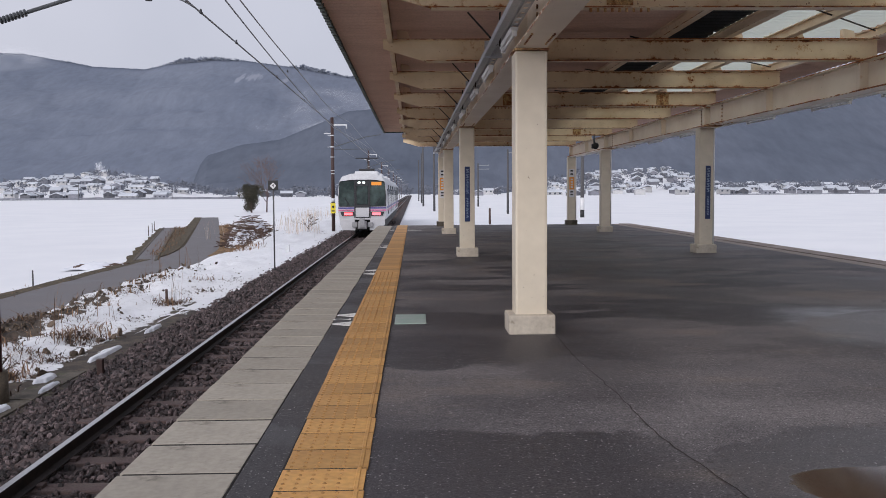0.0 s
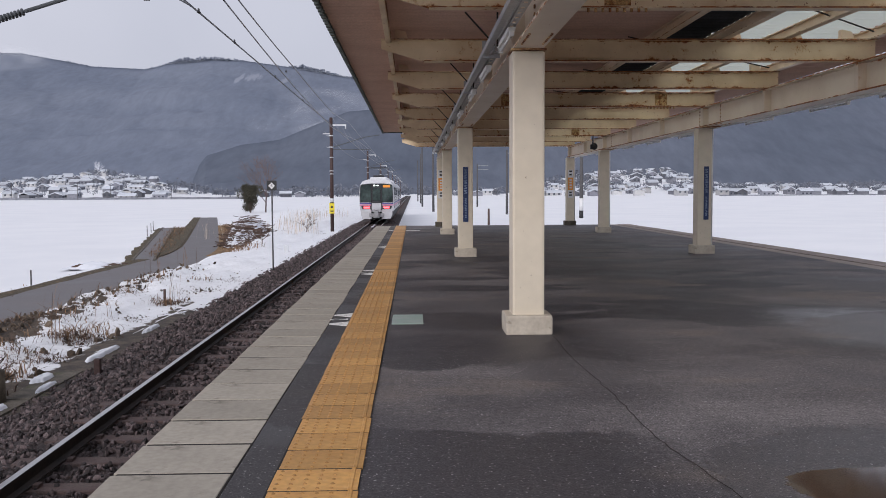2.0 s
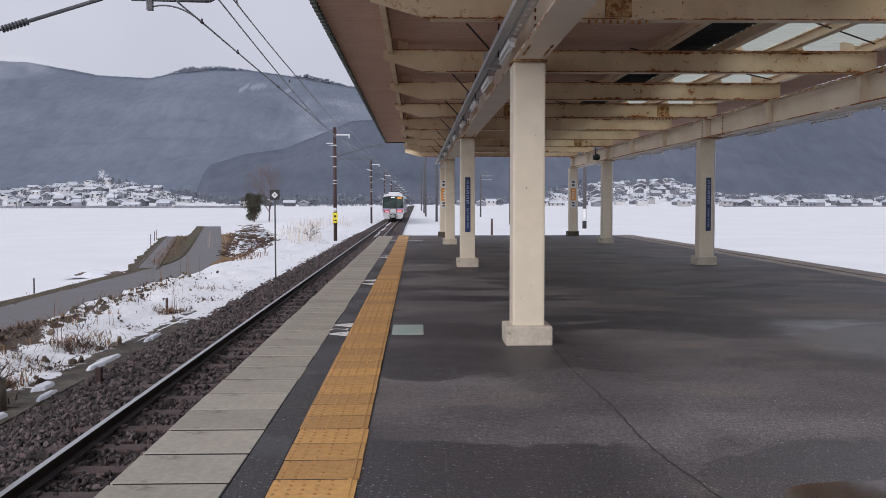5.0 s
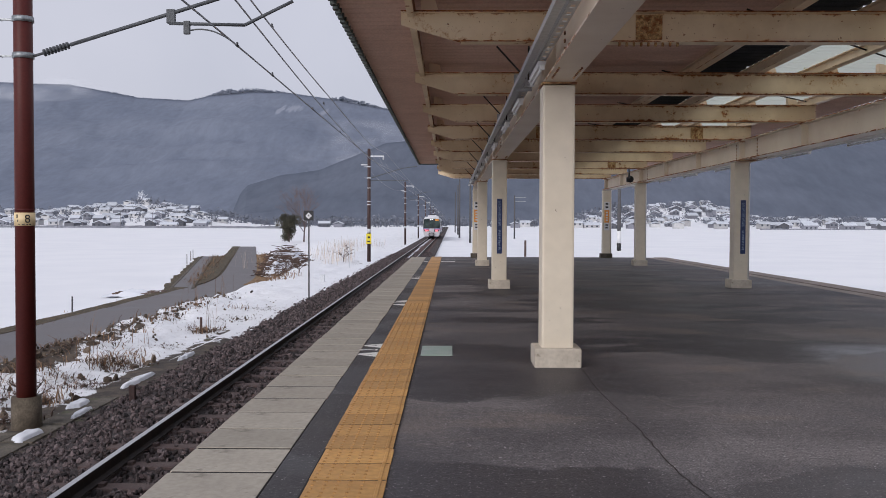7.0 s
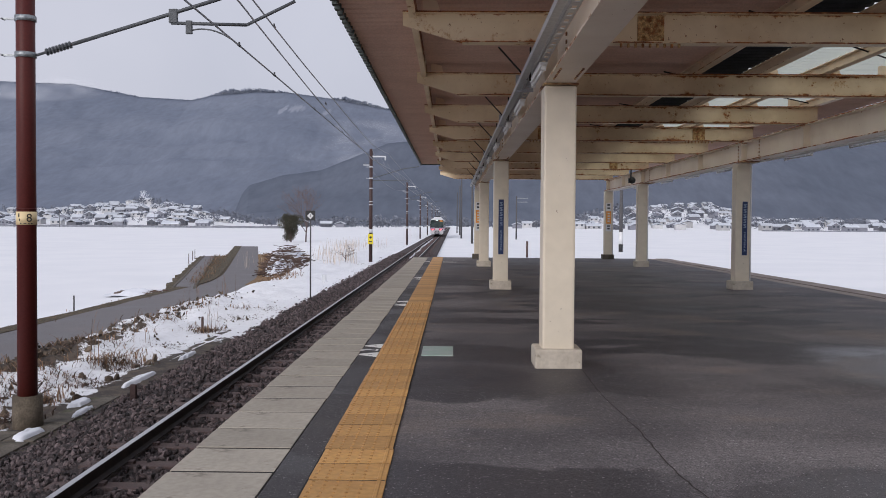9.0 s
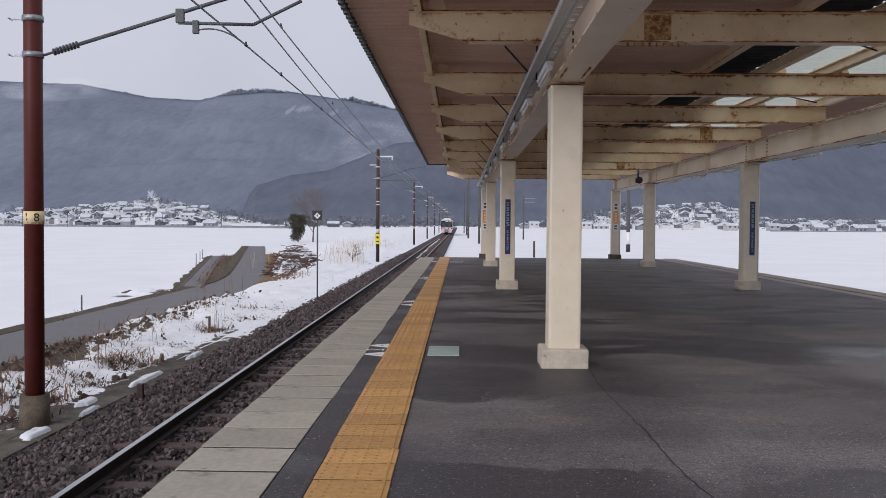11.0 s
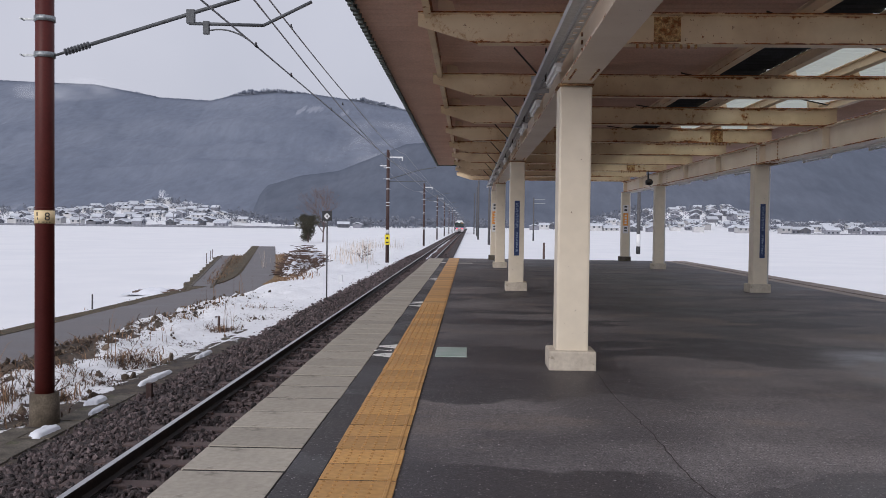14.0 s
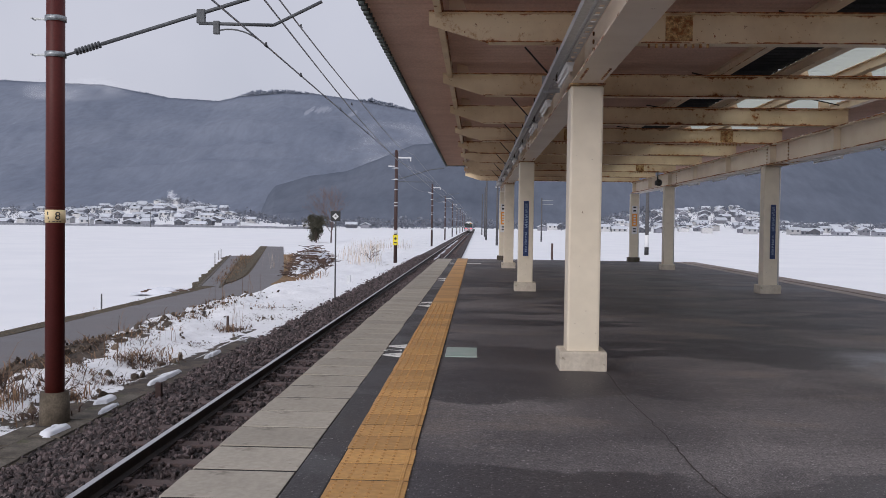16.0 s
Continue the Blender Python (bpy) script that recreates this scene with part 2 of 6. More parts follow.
def translucent_sheet():
    m = material("translucent_roof_panel", (0.82, 0.83, 0.78), 0.5, fine=6, fine_amount=0.06, bump=0.05)
    n, l = m.node_tree.nodes, m.node_tree.links
    b, out = n["Principled BSDF"], n["Material Output"]
    tr = n.new("ShaderNodeBsdfTranslucent")
    tr.inputs["Color"].default_value = (0.90, 0.92, 0.86, 1)
    mx = n.new("ShaderNodeMixShader")
    mx.inputs[0].default_value = 0.90
    l.new(b.outputs[0], mx.inputs[1])
    l.new(tr.outputs[0], mx.inputs[2])
    l.new(mx.outputs[0], out.inputs["Surface"])
    return m


CLEAR = translucent_sheet()


def node_tools(m):
    n, l = m.node_tree.nodes, m.node_tree.links

    def math_node(op, a, b=None, clamp=False):
        x = n.new("ShaderNodeMath")
        x.operation, x.use_clamp = op, clamp
        for i, v in enumerate((a, b)):
            if v is None:
                continue
            if isinstance(v, (int, float)):
                x.inputs[i].default_value = v
            else:
                l.new(v, x.inputs[i])
        return x.outputs[0]

    def ramp(v, lo, hi, a=0.0, b=1.0, smooth=True):
        x = n.new("ShaderNodeMapRange")
        x.interpolation_type = "SMOOTHSTEP" if smooth else "LINEAR"
        x.inputs["From Min"].default_value, x.inputs["From Max"].default_value = lo, hi
        x.inputs["To Min"].default_value, x.inputs["To Max"].default_value = a, b
        l.new(v, x.inputs["Value"])
        return x.outputs[0]

    def tex(vec, sc, detail=6, rgh=0.6):
        t = n.new("ShaderNodeTexNoise")
        t.inputs["Scale"].default_value, t.inputs["Detail"].default_value, t.inputs["Roughness"].default_value = sc, detail, rgh
        l.new(vec, t.inputs["Vector"])
        return t.outputs["Fac"]

    def mix(fac, a, c, mode="MIX"):
        x = n.new("ShaderNodeMix")
        x.data_type, x.blend_type = "RGBA", mode
        for sock, v in ((x.inputs[0], fac), (x.inputs[6], a), (x.inputs[7], c)):
            if isinstance(v, (int, float)):
                sock.default_value = v
            elif isinstance(v, tuple):
                sock.default_value = (*v, 1)
            else:
                l.new(v, sock)
        return x.outputs[2]

    return n, l, math_node, ramp, tex, mix


def platform_asphalt():
    """Dark worn asphalt: grit, pale worn lanes, damp patches and one shallow puddle."""
    m = bpy.data.materials.new("damp_platform_asphalt")
    m.use_nodes = True
    n, l, mth, ramp, tex, mix = node_tools(m)
    b = n["Principled BSDF"]
    tc = n.new("ShaderNodeTexCoord")
    pos = tc.outputs["Object"]
    sep = n.new("ShaderNodeSeparateXYZ")
    l.new(pos, sep.inputs[0])
    long = n.new("ShaderNodeMapping")
    long.inputs["Scale"].default_value = (0.35, 1.0, 1.0)
    l.new(pos, long.inputs["Vector"])
    grit = ramp(tex(pos, 95, 2, 0.6), 0.36, 0.64, 0.45, 1.6, False)
    clumps = ramp(tex(pos, 24, 5, 0.75), 0.36, 0.64, 0.72, 1.30, False)
    specks = ramp(tex(pos, 50, 3, 0.65), 0.635, 0.66)
    scuffs = mth("MULTIPLY", ramp(tex(pos, 1.1, 5, 0.6), 0.58, 0.66), ramp(tex(pos, 19, 6, 0.8), 0.52, 0.64))
    worn = ramp(tex(pos, 0.45, 5), 0.40, 0.62)
    lanes = ramp(tex(long.outputs[0], 0.8, 4), 0.42, 0.62)
    wide = n.new("ShaderNodeMapping")
    wide.inputs["Scale"].default_value = (0.5, 0.9, 1.0)
    wide.inputs["Location"].default_value = (3.1, 1.7, 0.0)
    l.new(pos, wide.inputs["Vector"])
    damp = mth("MULTIPLY", ramp(tex(wide.outputs[0], 0.75, 5, 0.55), 0.515, 0.535), ramp(sep.outputs[1], 7.0, 9.0))
    wavy = mth("ADD", sep.outputs[1], mth("MULTIPLY", mth("SUBTRACT", tex(pos, 0.9, 5, 0.6), 0.5), 1.8))
    band = mth("MULTIPLY", ramp(wavy, 6.50, 6.60), ramp(wavy, 8.3, 7.7))
    band = mth("MAXIMUM", mth("MULTIPLY", band, ramp(sep.outputs[0], 2.8, 1.9)), mth("MULTIPLY", ramp(wavy, 4.72, 4.64), ramp(sep.outputs[0], 2.1, 1.5)))
    damp = mth("MAXIMUM", damp, band)
    damp2 = ramp(tex(pos, 0.33, 6, 0.6), 0.54, 0.60)
    stains = ramp(tex(pos, 2.3, 6, 0.7), 0.60, 0.72)
    color = mix(worn, (0.082, 0.073, 0.075), (0.176, 0.157, 0.153))
    color = mix(mth("MULTIPLY", lanes, 0.6), color, (0.080, 0.071, 0.072))
    color = mix(mth("MULTIPLY", stains, 0.35), color, (0.21, 0.19, 0.17))
    earthy = ramp(tex(wide.outputs[0], 1.1, 5, 0.6), 0.52, 0.66)
    color = mix(mth("MULTIPLY", earthy, 0.55), color, (0.185, 0.150, 0.125))
    color = mix(mth("MULTIPLY", scuffs, 0.40), color, (0.30, 0.28, 0.27))
    color = mix(mth("MULTIPLY", damp, 0.92), color, (0.044, 0.039, 0.042))
    color = mix(mth("MULTIPLY", damp2, 0.35), color, (0.050, 0.045, 0.048))
    kerbside = ramp(sep.outputs[0], 0.05, -0.02)
    color = mix(mth("MULTIPLY", kerbside, 0.85), color, (0.046, 0.042, 0.043))
    # a puddle by the second lane
    def pool(cx, cy, rx, ry, lo, hi):
        dx = mth("DIVIDE", mth("SUBTRACT", sep.outputs[0], cx), rx)
        dy = mth("DIVIDE", mth("SUBTRACT", sep.outputs[1], cy), ry)
        r2 = mth("ADD", mth("POWER", dx, 2), mth("POWER", dy, 2))
        return ramp(mth("ADD", r2, mth("MULTIPLY", tex(pos, 2.8, 6, 0.65), 1.3)), lo, hi, 1.0, 0.0)
    pud = pool(2.66, 3.66, 0.52, 0.34, 1.32, 1.42)
    ring = pool(2.80, 3.72, 0.95, 1.02, 1.48, 1.55)
    film = pool(5.0, 8.1, 1.1, 1.5, 1.0, 1.9)
    color = mix(mth("MULTIPLY", ring, 0.75), color, (0.062, 0.056, 0.058))
    color = mix(mth("MULTIPLY", pud, 0.85), color, (0.050, 0.028, 0.016))
    color = mix(1.0, mix(1.0, color, grit, "MULTIPLY"), clumps, "MULTIPLY")
    color = mix(mth("MULTIPLY", mth("MULTIPLY", specks, 0.8), mth("SUBTRACT", 1.0, pud)), color, (0.52, 0.49, 0.48))
    l.new(color, b.inputs["Base Color"])
    rough = mth("SUBTRACT", ramp(worn, 0, 1, 0.68, 0.84), mth("MULTIPLY", damp, 0.16))
    rough = mth("SUBTRACT", rough, mth("MULTIPLY", ring, 0.26))
    rough = mth("SUBTRACT", rough, mth("MULTIPLY", film, 0.24))
    rough = mth("SUBTRACT", rough, mth("MULTIPLY", pud, 0.36), True)
    l.new(rough, b.inputs["Roughness"])
    b.inputs["Specular IOR Level"].default_value = 0.42
    bp = n.new("ShaderNodeBump")
    bp.inputs["Distance"].default_value = 0.006
    l.new(mth("SUBTRACT", mth("SUBTRACT", 0.6, mth("MULTIPLY", ring, 0.3)), mth("MULTIPLY", pud, 0.28), True), bp.inputs["Strength"])
    l.new(tex(pos, 60, 4, 0.7), bp.inputs["Height"])
    l.new(bp.outputs[0], b.inputs["Normal"])
    return m


def rusty_paint(name, paint, worn, z_mid, half, rust_level, spots=0.70):
    """Old cream paint that has rusted through along the flanges and in scattered spots."""
    m = bpy.data.materials.new(name)
    m.use_nodes = True
    n, l, mth, ramp, tex, mix = node_tools(m)
    b = n["Principled BSDF"]
    tc = n.new("ShaderNodeTexCoord")
    pos = tc.outputs["Object"]
    sep = n.new("ShaderNodeSeparateXYZ")
    l.new(pos, sep.inputs[0])
    edge = ramp(mth("ABSOLUTE", mth("DIVIDE", mth("SUBTRACT", sep.outputs[2], z_mid), half)), 0.55, 1.0)
    geo = n.new("ShaderNodeNewGeometry")
    face = n.new("ShaderNodeSeparateXYZ")
    l.new(geo.outputs["Normal"], face.inputs[0])
    edge = mth("MULTIPLY", edge, ramp(face.outputs[2], -0.9, -0.4))
    patchy = ramp(tex(pos, 0.55, 3), 0.35, 0.65, -0.09, 0.08)
    patchy = mth("ADD", patchy, mth("MULTIPLY", ramp(sep.outputs[0], 1.6, 4.6, -0.02, 0.07), mth("ADD", 0.2, edge)))
    lip = ramp(mth("ABSOLUTE", mth("DIVIDE", mth("SUBTRACT", sep.outputs[2], z_mid), half)), 0.86, 0.97)
    lip = mth("MULTIPLY", lip, ramp(face.outputs[2], -0.9, -0.4))
    level = mth("SUBTRACT", mth("SUBTRACT", mth("SUBTRACT", rust_level, mth("MULTIPLY", edge, 0.15)), mth("MULTIPLY", lip, 0.13)), patchy)
    big = mth("SUBTRACT", tex(pos, 7, 9, 0.72), level)
    mask = ramp(big, 0.0, 0.035)
    halo = ramp(big, -0.07, 0.01)
    dots = ramp(tex(pos, 26, 5, 0.7), spots, spots + 0.03)
    color = mix(ramp(tex(pos, 1.1, 5), 0.35, 0.65), paint, worn)
    color = mix(mth("MULTIPLY", halo, 0.55), color, (0.52, 0.27, 0.09))
    rust = mix(ramp(tex(pos, 18, 5), 0.35, 0.65), (0.16, 0.050, 0.020), (0.40, 0.155, 0.05))
    color = mix(mth("MAXIMUM", mask, dots), color, rust)
    l.new(color, b.inputs["Base Color"])
    l.new(ramp(mask, 0, 1, 0.45, 0.9), b.inputs["Roughness"])
    bp = n.new("ShaderNodeBump")
    bp.inputs["Strength"].default_value, bp.inputs["Distance"].default_value = 0.4, 0.004
    l.new(mth("ADD", mth("MULTIPLY", mask, tex(pos, 60, 3)), mth("MULTIPLY", tex(pos, 12, 3), 0.3)), bp.inputs["Height"])
    l.new(bp.outputs[0], b.inputs["Normal"])
    return m


CREAM = rusty_paint("rusting_cream_paint", (0.84, 0.69, 0.47), (0.66, 0.51, 0.32), 3.04, 0.14, 0.675, 0.645)
PURLIN = rusty_paint("purlin_cream_paint", (0.86, 0.70, 0.52), (0.72, 0.56, 0.39), 3.26, 0.09, 0.70)
GIRDER = rusty_paint("pale_girder_paint", (0.80, 0.70, 0.58), (0.72, 0.61, 0.49), 2.705, 0.195, 0.74, 0.68)
ASPHALT = platform_asphalt()


def snow_ground():
    """Snow over fields; on the bank by the line it has thawed in patches to bare soil and dead grass."""
    m = bpy.data.materials.new("thawing_snow_ground")
    m.use_nodes = True
    n, l, mth, ramp, tex, mix = node_tools(m)
    b = n["Principled BSDF"]
    tc = n.new("ShaderNodeTexCoord")
    pos = tc.outputs["Object"]
    sep = n.new("ShaderNodeSeparateXYZ")
    l.new(pos, sep.inputs[0])
    x, y = sep.outputs[0], sep.outputs[1]
    flat2 = n.new("ShaderNodeMapping")
    flat2.inputs["Scale"].default_value = (1.0, 0.45, 0.4)
    l.new(pos, flat2.inputs["Vector"])
    soil = mix(ramp(tex(pos, 3.0, 5), 0.35, 0.65), (0.045, 0.037, 0.032), (0.105, 0.082, 0.062))
    soil = mix(ramp(tex(pos, 1.6, 4), 0.62, 0.74), soil, (0.075, 0.078, 0.035))
    soil = mix(1.0, soil, ramp(tex(pos, 60, 2), 0.3, 0.7, 0.6, 1.4, False), "MULTIPLY")
    snow = mix(ramp(tex(pos, 0.15, 4), 0.3, 0.7), (0.84, 0.85, 0.875), (0.90, 0.905, 0.92))
    # thawed more on the near bank, and all along the ballast's foot
    bank = mth("MULTIPLY", ramp(x, -9.6, -8.6), ramp(x, -4.5, -4.9))
    near = ramp(y, 16, 34, 1.0, 0.0)
    ridge = mth("MULTIPLY", ramp(x, -6.4, -7.2), near)
    strip = mth("MULTIPLY", ramp(x, -5.3, -4.7), ramp(y, 15, 26, 1.0, 0.25))
    level = mth("ADD", 0.66, mth("MULTIPLY", bank, -0.05))
    level = mth("SUBTRACT", level, mth("MULTIPLY", mth("MULTIPLY", bank, near), 0.05))
    level = mth("SUBTRACT", level, mth("MULTIPLY", mth("MULTIPLY", bank, ridge), 0.11))
    level = mth("SUBTRACT", level, mth("MULTIPLY", strip, 0.17))
    level = mth("ADD", level, mth("MULTIPLY", mth("SUBTRACT", 1.0, bank), 0.4))
    over = mth("SUBTRACT", mth("ADD", mth("MULTIPLY", tex(flat2.outputs[0], 0.9, 7, 0.68), 0.72), mth("MULTIPLY", tex(pos, 3.6, 5, 0.7), 0.28)), level)
    bare = ramp(over, 0.0, 0.02)
    foot = mth("MULTIPLY", ramp(x, -4.90, -4.72), ramp(y, 14, 30, 1.0, 0.0))
    foot = mth("ADD", foot, mth("MULTIPLY", mth("SUBTRACT", tex(flat2.outputs[0], 1.4, 6, 0.65), 0.5), 1.6))
    bare = mth("MAXIMUM", bare, mth("MULTIPLY", ramp(foot, 0.50, 0.56), ramp(x, -4.95, -4.80)))
    color = mix(bare, snow, soil)
    dirt = mth("MULTIPLY", mth("MULTIPLY", ramp(tex(pos, 6, 8, 0.8), 0.48, 0.58), bank), mth("ADD", 0.10, mth("MULTIPLY", ridge, 0.80)))
    color = mix(dirt, color, (0.13, 0.095, 0.07))
    l.new(color, b.inputs["Base Color"])
    l.new(ramp(bare, 0, 1, 0.65, 0.95), b.inputs["Roughness"])
    b.inputs["Subsurface Weight"].default_value = 0.0
    bp = n.new("ShaderNodeBump")
    bp.inputs["Strength"].default_value, bp.inputs["Distance"].default_value = 0.7, 0.06
    h = mth("ADD", mth("MULTIPLY", mth("MULTIPLY", tex(pos, 4, 5), 0.6), mth("ADD", 0.06, bank)), mth("MULTIPLY", mth("SUBTRACT", 1.0, bare), 0.9))
    l.new(h, bp.inputs["Height"])
    l.new(bp.outputs[0], b.inputs["Normal"])
    return m


SNOW = snow_ground()


def forest_slope(name, low, high, snowy, clearing=False):
    m = bpy.data.materials.new(name)
    m.use_nodes = True
    n, l, mth, ramp, tex, mix = node_tools(m)
    b = n["Principled BSDF"]
    b.inputs["Roughness"].default_value = 1.0
    b.inputs["Specular IOR Level"].default_value = 0.0
    tc = n.new("ShaderNodeTexCoord")
    pos = tc.outputs["Object"]
    tall = n.new("ShaderNodeMapping")
    tall.inputs["Scale"].default_value = (1.0, 0.3, 0.35)
    l.new(pos, tall.inputs["Vector"])
    # low and high already hold the distance haze; the snow tone is greyed likewise
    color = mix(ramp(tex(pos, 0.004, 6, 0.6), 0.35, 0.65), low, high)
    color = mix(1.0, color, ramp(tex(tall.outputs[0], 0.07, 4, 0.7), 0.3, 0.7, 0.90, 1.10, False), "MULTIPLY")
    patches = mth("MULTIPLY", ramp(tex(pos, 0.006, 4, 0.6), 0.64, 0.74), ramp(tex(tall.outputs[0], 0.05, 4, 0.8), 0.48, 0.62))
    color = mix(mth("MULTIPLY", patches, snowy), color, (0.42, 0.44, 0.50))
    if clearing:
        # felled plots under the ridge, white between the last rows of trunks
        sep = n.new("ShaderNodeSeparateXYZ")
        l.new(pos, sep.inputs[0])
        streak = n.new("ShaderNodeMapping")
        streak.inputs["Scale"].default_value = (1.3, 0.05, 0.25)
        l.new(pos, streak.inputs["Vector"])
        for cx, cz, rx, rz in ((-411.0, 300.0, 34.0, 26.0), (-437.0, 292.0, 14.0, 28.0), (-330.0, 290.0, 14.0, 24.0)):
            dx = mth("DIVIDE", mth("SUBTRACT", sep.outputs[0], cx), rx)
            dz = mth("DIVIDE", mth("SUBTRACT", sep.outputs[2], cz), rz)
            r2 = mth("ADD", mth("POWER", dx, 2), mth("POWER", dz, 2))
            plot = ramp(mth("ADD", r2, mth("MULTIPLY", tex(streak.outputs[0], 0.10, 5, 0.75), 2.4)), 1.75, 1.25, 1.0, 0.0)
            plot = mth("SUBTRACT", 1.0, plot)
            color = mix(mth("MULTIPLY", plot, 0.36), color, (0.50, 0.52, 0.58))
    l.new(color, b.inputs["Base Color"])
    return m


# air haze is put into both forest colours, more of it on the far ridge
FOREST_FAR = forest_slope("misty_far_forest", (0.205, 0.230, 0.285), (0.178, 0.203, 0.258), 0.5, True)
FOREST_NEAR = forest_slope("hazy_spur_forest", (0.145, 0.163, 0.204), (0.120, 0.138, 0.175), 0.1)


# ---------------------------------------------------------------- mesh tools
def part(name, bm, mat, parent=None, label="", smooth=False):
    me = bpy.data.meshes.new(name)
    bm.normal_update()
    bm.to_mesh(me)
    bm.free()
    for mm in (mat if isinstance(mat, (list, tuple)) else (mat,)):
        me.materials.append(mm)
    if smooth:
        for p in me.polygons:
            p.use_smooth = True
    ob = new(name, me)
    ob.parent = parent
    return tagged(ob, label)


def thing(name, loc=(0, 0, 0), label="", category="", group="", kind="", rz=0):
    ob = new(name)
    ob.empty_display_size = 0.3
    ob.matrix_basis = pose(*loc, 0, 0, rz)
    return tagged(ob, label, category, group, kind)


def shared(name, me, loc, parent, rz=0, scale=1.0):
    ob = new(name, me)
    ob.parent = parent
    ob.location = loc
    ob.rotation_euler = (0, 0, radians(rz))
    ob.scale = (scale, scale, scale)
    return ob


def box(bm, x0, x1, y0, y1, z0, z1, bevel=0.0, mat=0):
    m = Matrix.LocRotScale(((x0 + x1) / 2, (y0 + y1) / 2, (z0 + z1) / 2), None, (abs(x1 - x0), abs(y1 - y0), abs(z1 - z0)))
    made = bmesh.ops.create_cube(bm, size=1.0, matrix=m)["verts"]
    faces = {f for v in made for f in v.link_faces}
    for f in faces:
        f.material_index = mat
    if bevel:
        edges = list({e for v in made for e in v.link_edges})
        r = bmesh.ops.bevel(bm, geom=edges, offset=bevel, segments=2, profile=0.6, affect="EDGES")
        for f in r["faces"]:
            f.material_index = mat
    return made


def rod(bm, a, b, r0, r1=None, seg=10, mat=0):
    a, b = Vector(a), Vector(b)
    d = b - a
    m = Matrix.Translation((a + b) / 2) @ d.to_track_quat("Z", "Y").to_matrix().to_4x4()
    made = bmesh.ops.create_cone(bm, cap_ends=True, segments=seg, radius1=r0, radius2=r0 if r1 is None else r1, depth=d.length, matrix=m)["verts"]
    for f in {f for v in made for f in v.link_faces}:
        f.material_index = mat
        f.smooth = seg > 6
    return made


def extrude(bm, outline, along, start, stop, mat=0):
    """A prism of an outline of (u, v): along 'y' u is x and v is z; along 'x' u is y and v is z; along 'z' u, v are x, y."""
    def at(u, v, w):
        return {"y": (u, w, v), "x": (w, u, v), "z": (u, v, w)}[along]
    a = [bm.verts.new(at(u, v, start)) for u, v in outline]
    b = [bm.verts.new(at(u, v, stop)) for u, v in outline]
    k = len(outline)
    fs = [bm.faces.new((a[i], a[(i + 1) % k], b[(i + 1) % k], b[i])) for i in range(k)]
    fs += [bm.faces.new(a[::-1]), bm.faces.new(b)]
    for f in fs:
        f.material_index = mat
    bmesh.ops.recalc_face_normals(bm, faces=fs)
    return fs


def i_outline(cx, z0, z1, flange, tf=0.016, tw=0.012):
    h, w = flange / 2, tw / 2
    return [(cx - h, z0), (cx + h, z0), (cx + h, z0 + tf), (cx + w, z0 + tf), (cx + w, z1 - tf), (cx + h, z1 - tf), (cx + h, z1),
            (cx - h, z1), (cx - h, z1 - tf), (cx - w, z1 - tf), (cx - w, z0 + tf), (cx - h, z0 + tf)]


def raw(name, verts, faces, mats, parent=None, smooth=False, index=None):
    me = bpy.data.meshes.new(name)
    me.from_pydata([tuple(v) for v in verts], [], [tuple(f) for f in faces])
    for mm in mats:
        me.materials.append(mm)
    if index is not None:
        me.polygons.foreach_set("material_index", list(index))
    if smooth:
        me.polygons.foreach_set("use_smooth", [True] * len(me.polygons))
    me.update()
    ob = new(name, me)
    ob.parent = parent
    return ob


def tube(bm, pts, r, seg=6):
    for a, b in zip(pts, pts[1:]):
        rod(bm, a, b, r, seg=seg)


def fbm(x, y, z=0.0, octaves=4):
    return noise.fractal(Vector((x, y, z)), 1.0, 2.0, octaves, noise_basis="PERLIN_ORIGINAL")


# ---------------------------------------------------------------- ground
RAIL_Z = -1.12
TRACK_X = -2.20
PLAT_L, PLAT_R, PLAT_END = -0.73, 8.75, 34.2


def lerp_table(x, table):
    for (xa, za), (xb, zb) in zip(table, table[1:]):
        if x <= xb:
            s = min(1, max(0, (x - xa) / (xb - xa)))
            s = s * s * (3 - 2 * s)
            return za + (zb - za) * s
    return table[-1][1]


PROFILE = [(-4000, -2.15), (-14.2, -2.12), (-12.7, -1.97), (-12.0, -1.93), (-9.0, -1.93), (-8.5, -1.8), (-7.6, -1.42), (-6.4, -1.38),
           (-5.3, -1.46), (-4.6, -1.44), (-4.0, -1.50), (0, -1.52), (8.6, -1.6), (11, -1.95), (4000, -1.95)]


VILLAGE_RISE = [(-0.9, 6), (-0.47, 10), (-0.37, 15), (-0.335, 19), (-0.30, 14), (-0.25, 8), (-0.22, 1), (-0.1, 0), (0.1, 0), (0.14, 6), (0.20, 15),
                (0.28, 18), (0.31, 11), (0.34, 5), (0.5, 6), (0.9, 6)]


def road_x(y):
    d = y - 48.5
    return -10.6 - 0.1075 * (d + math.sqrt(d * d + 16))


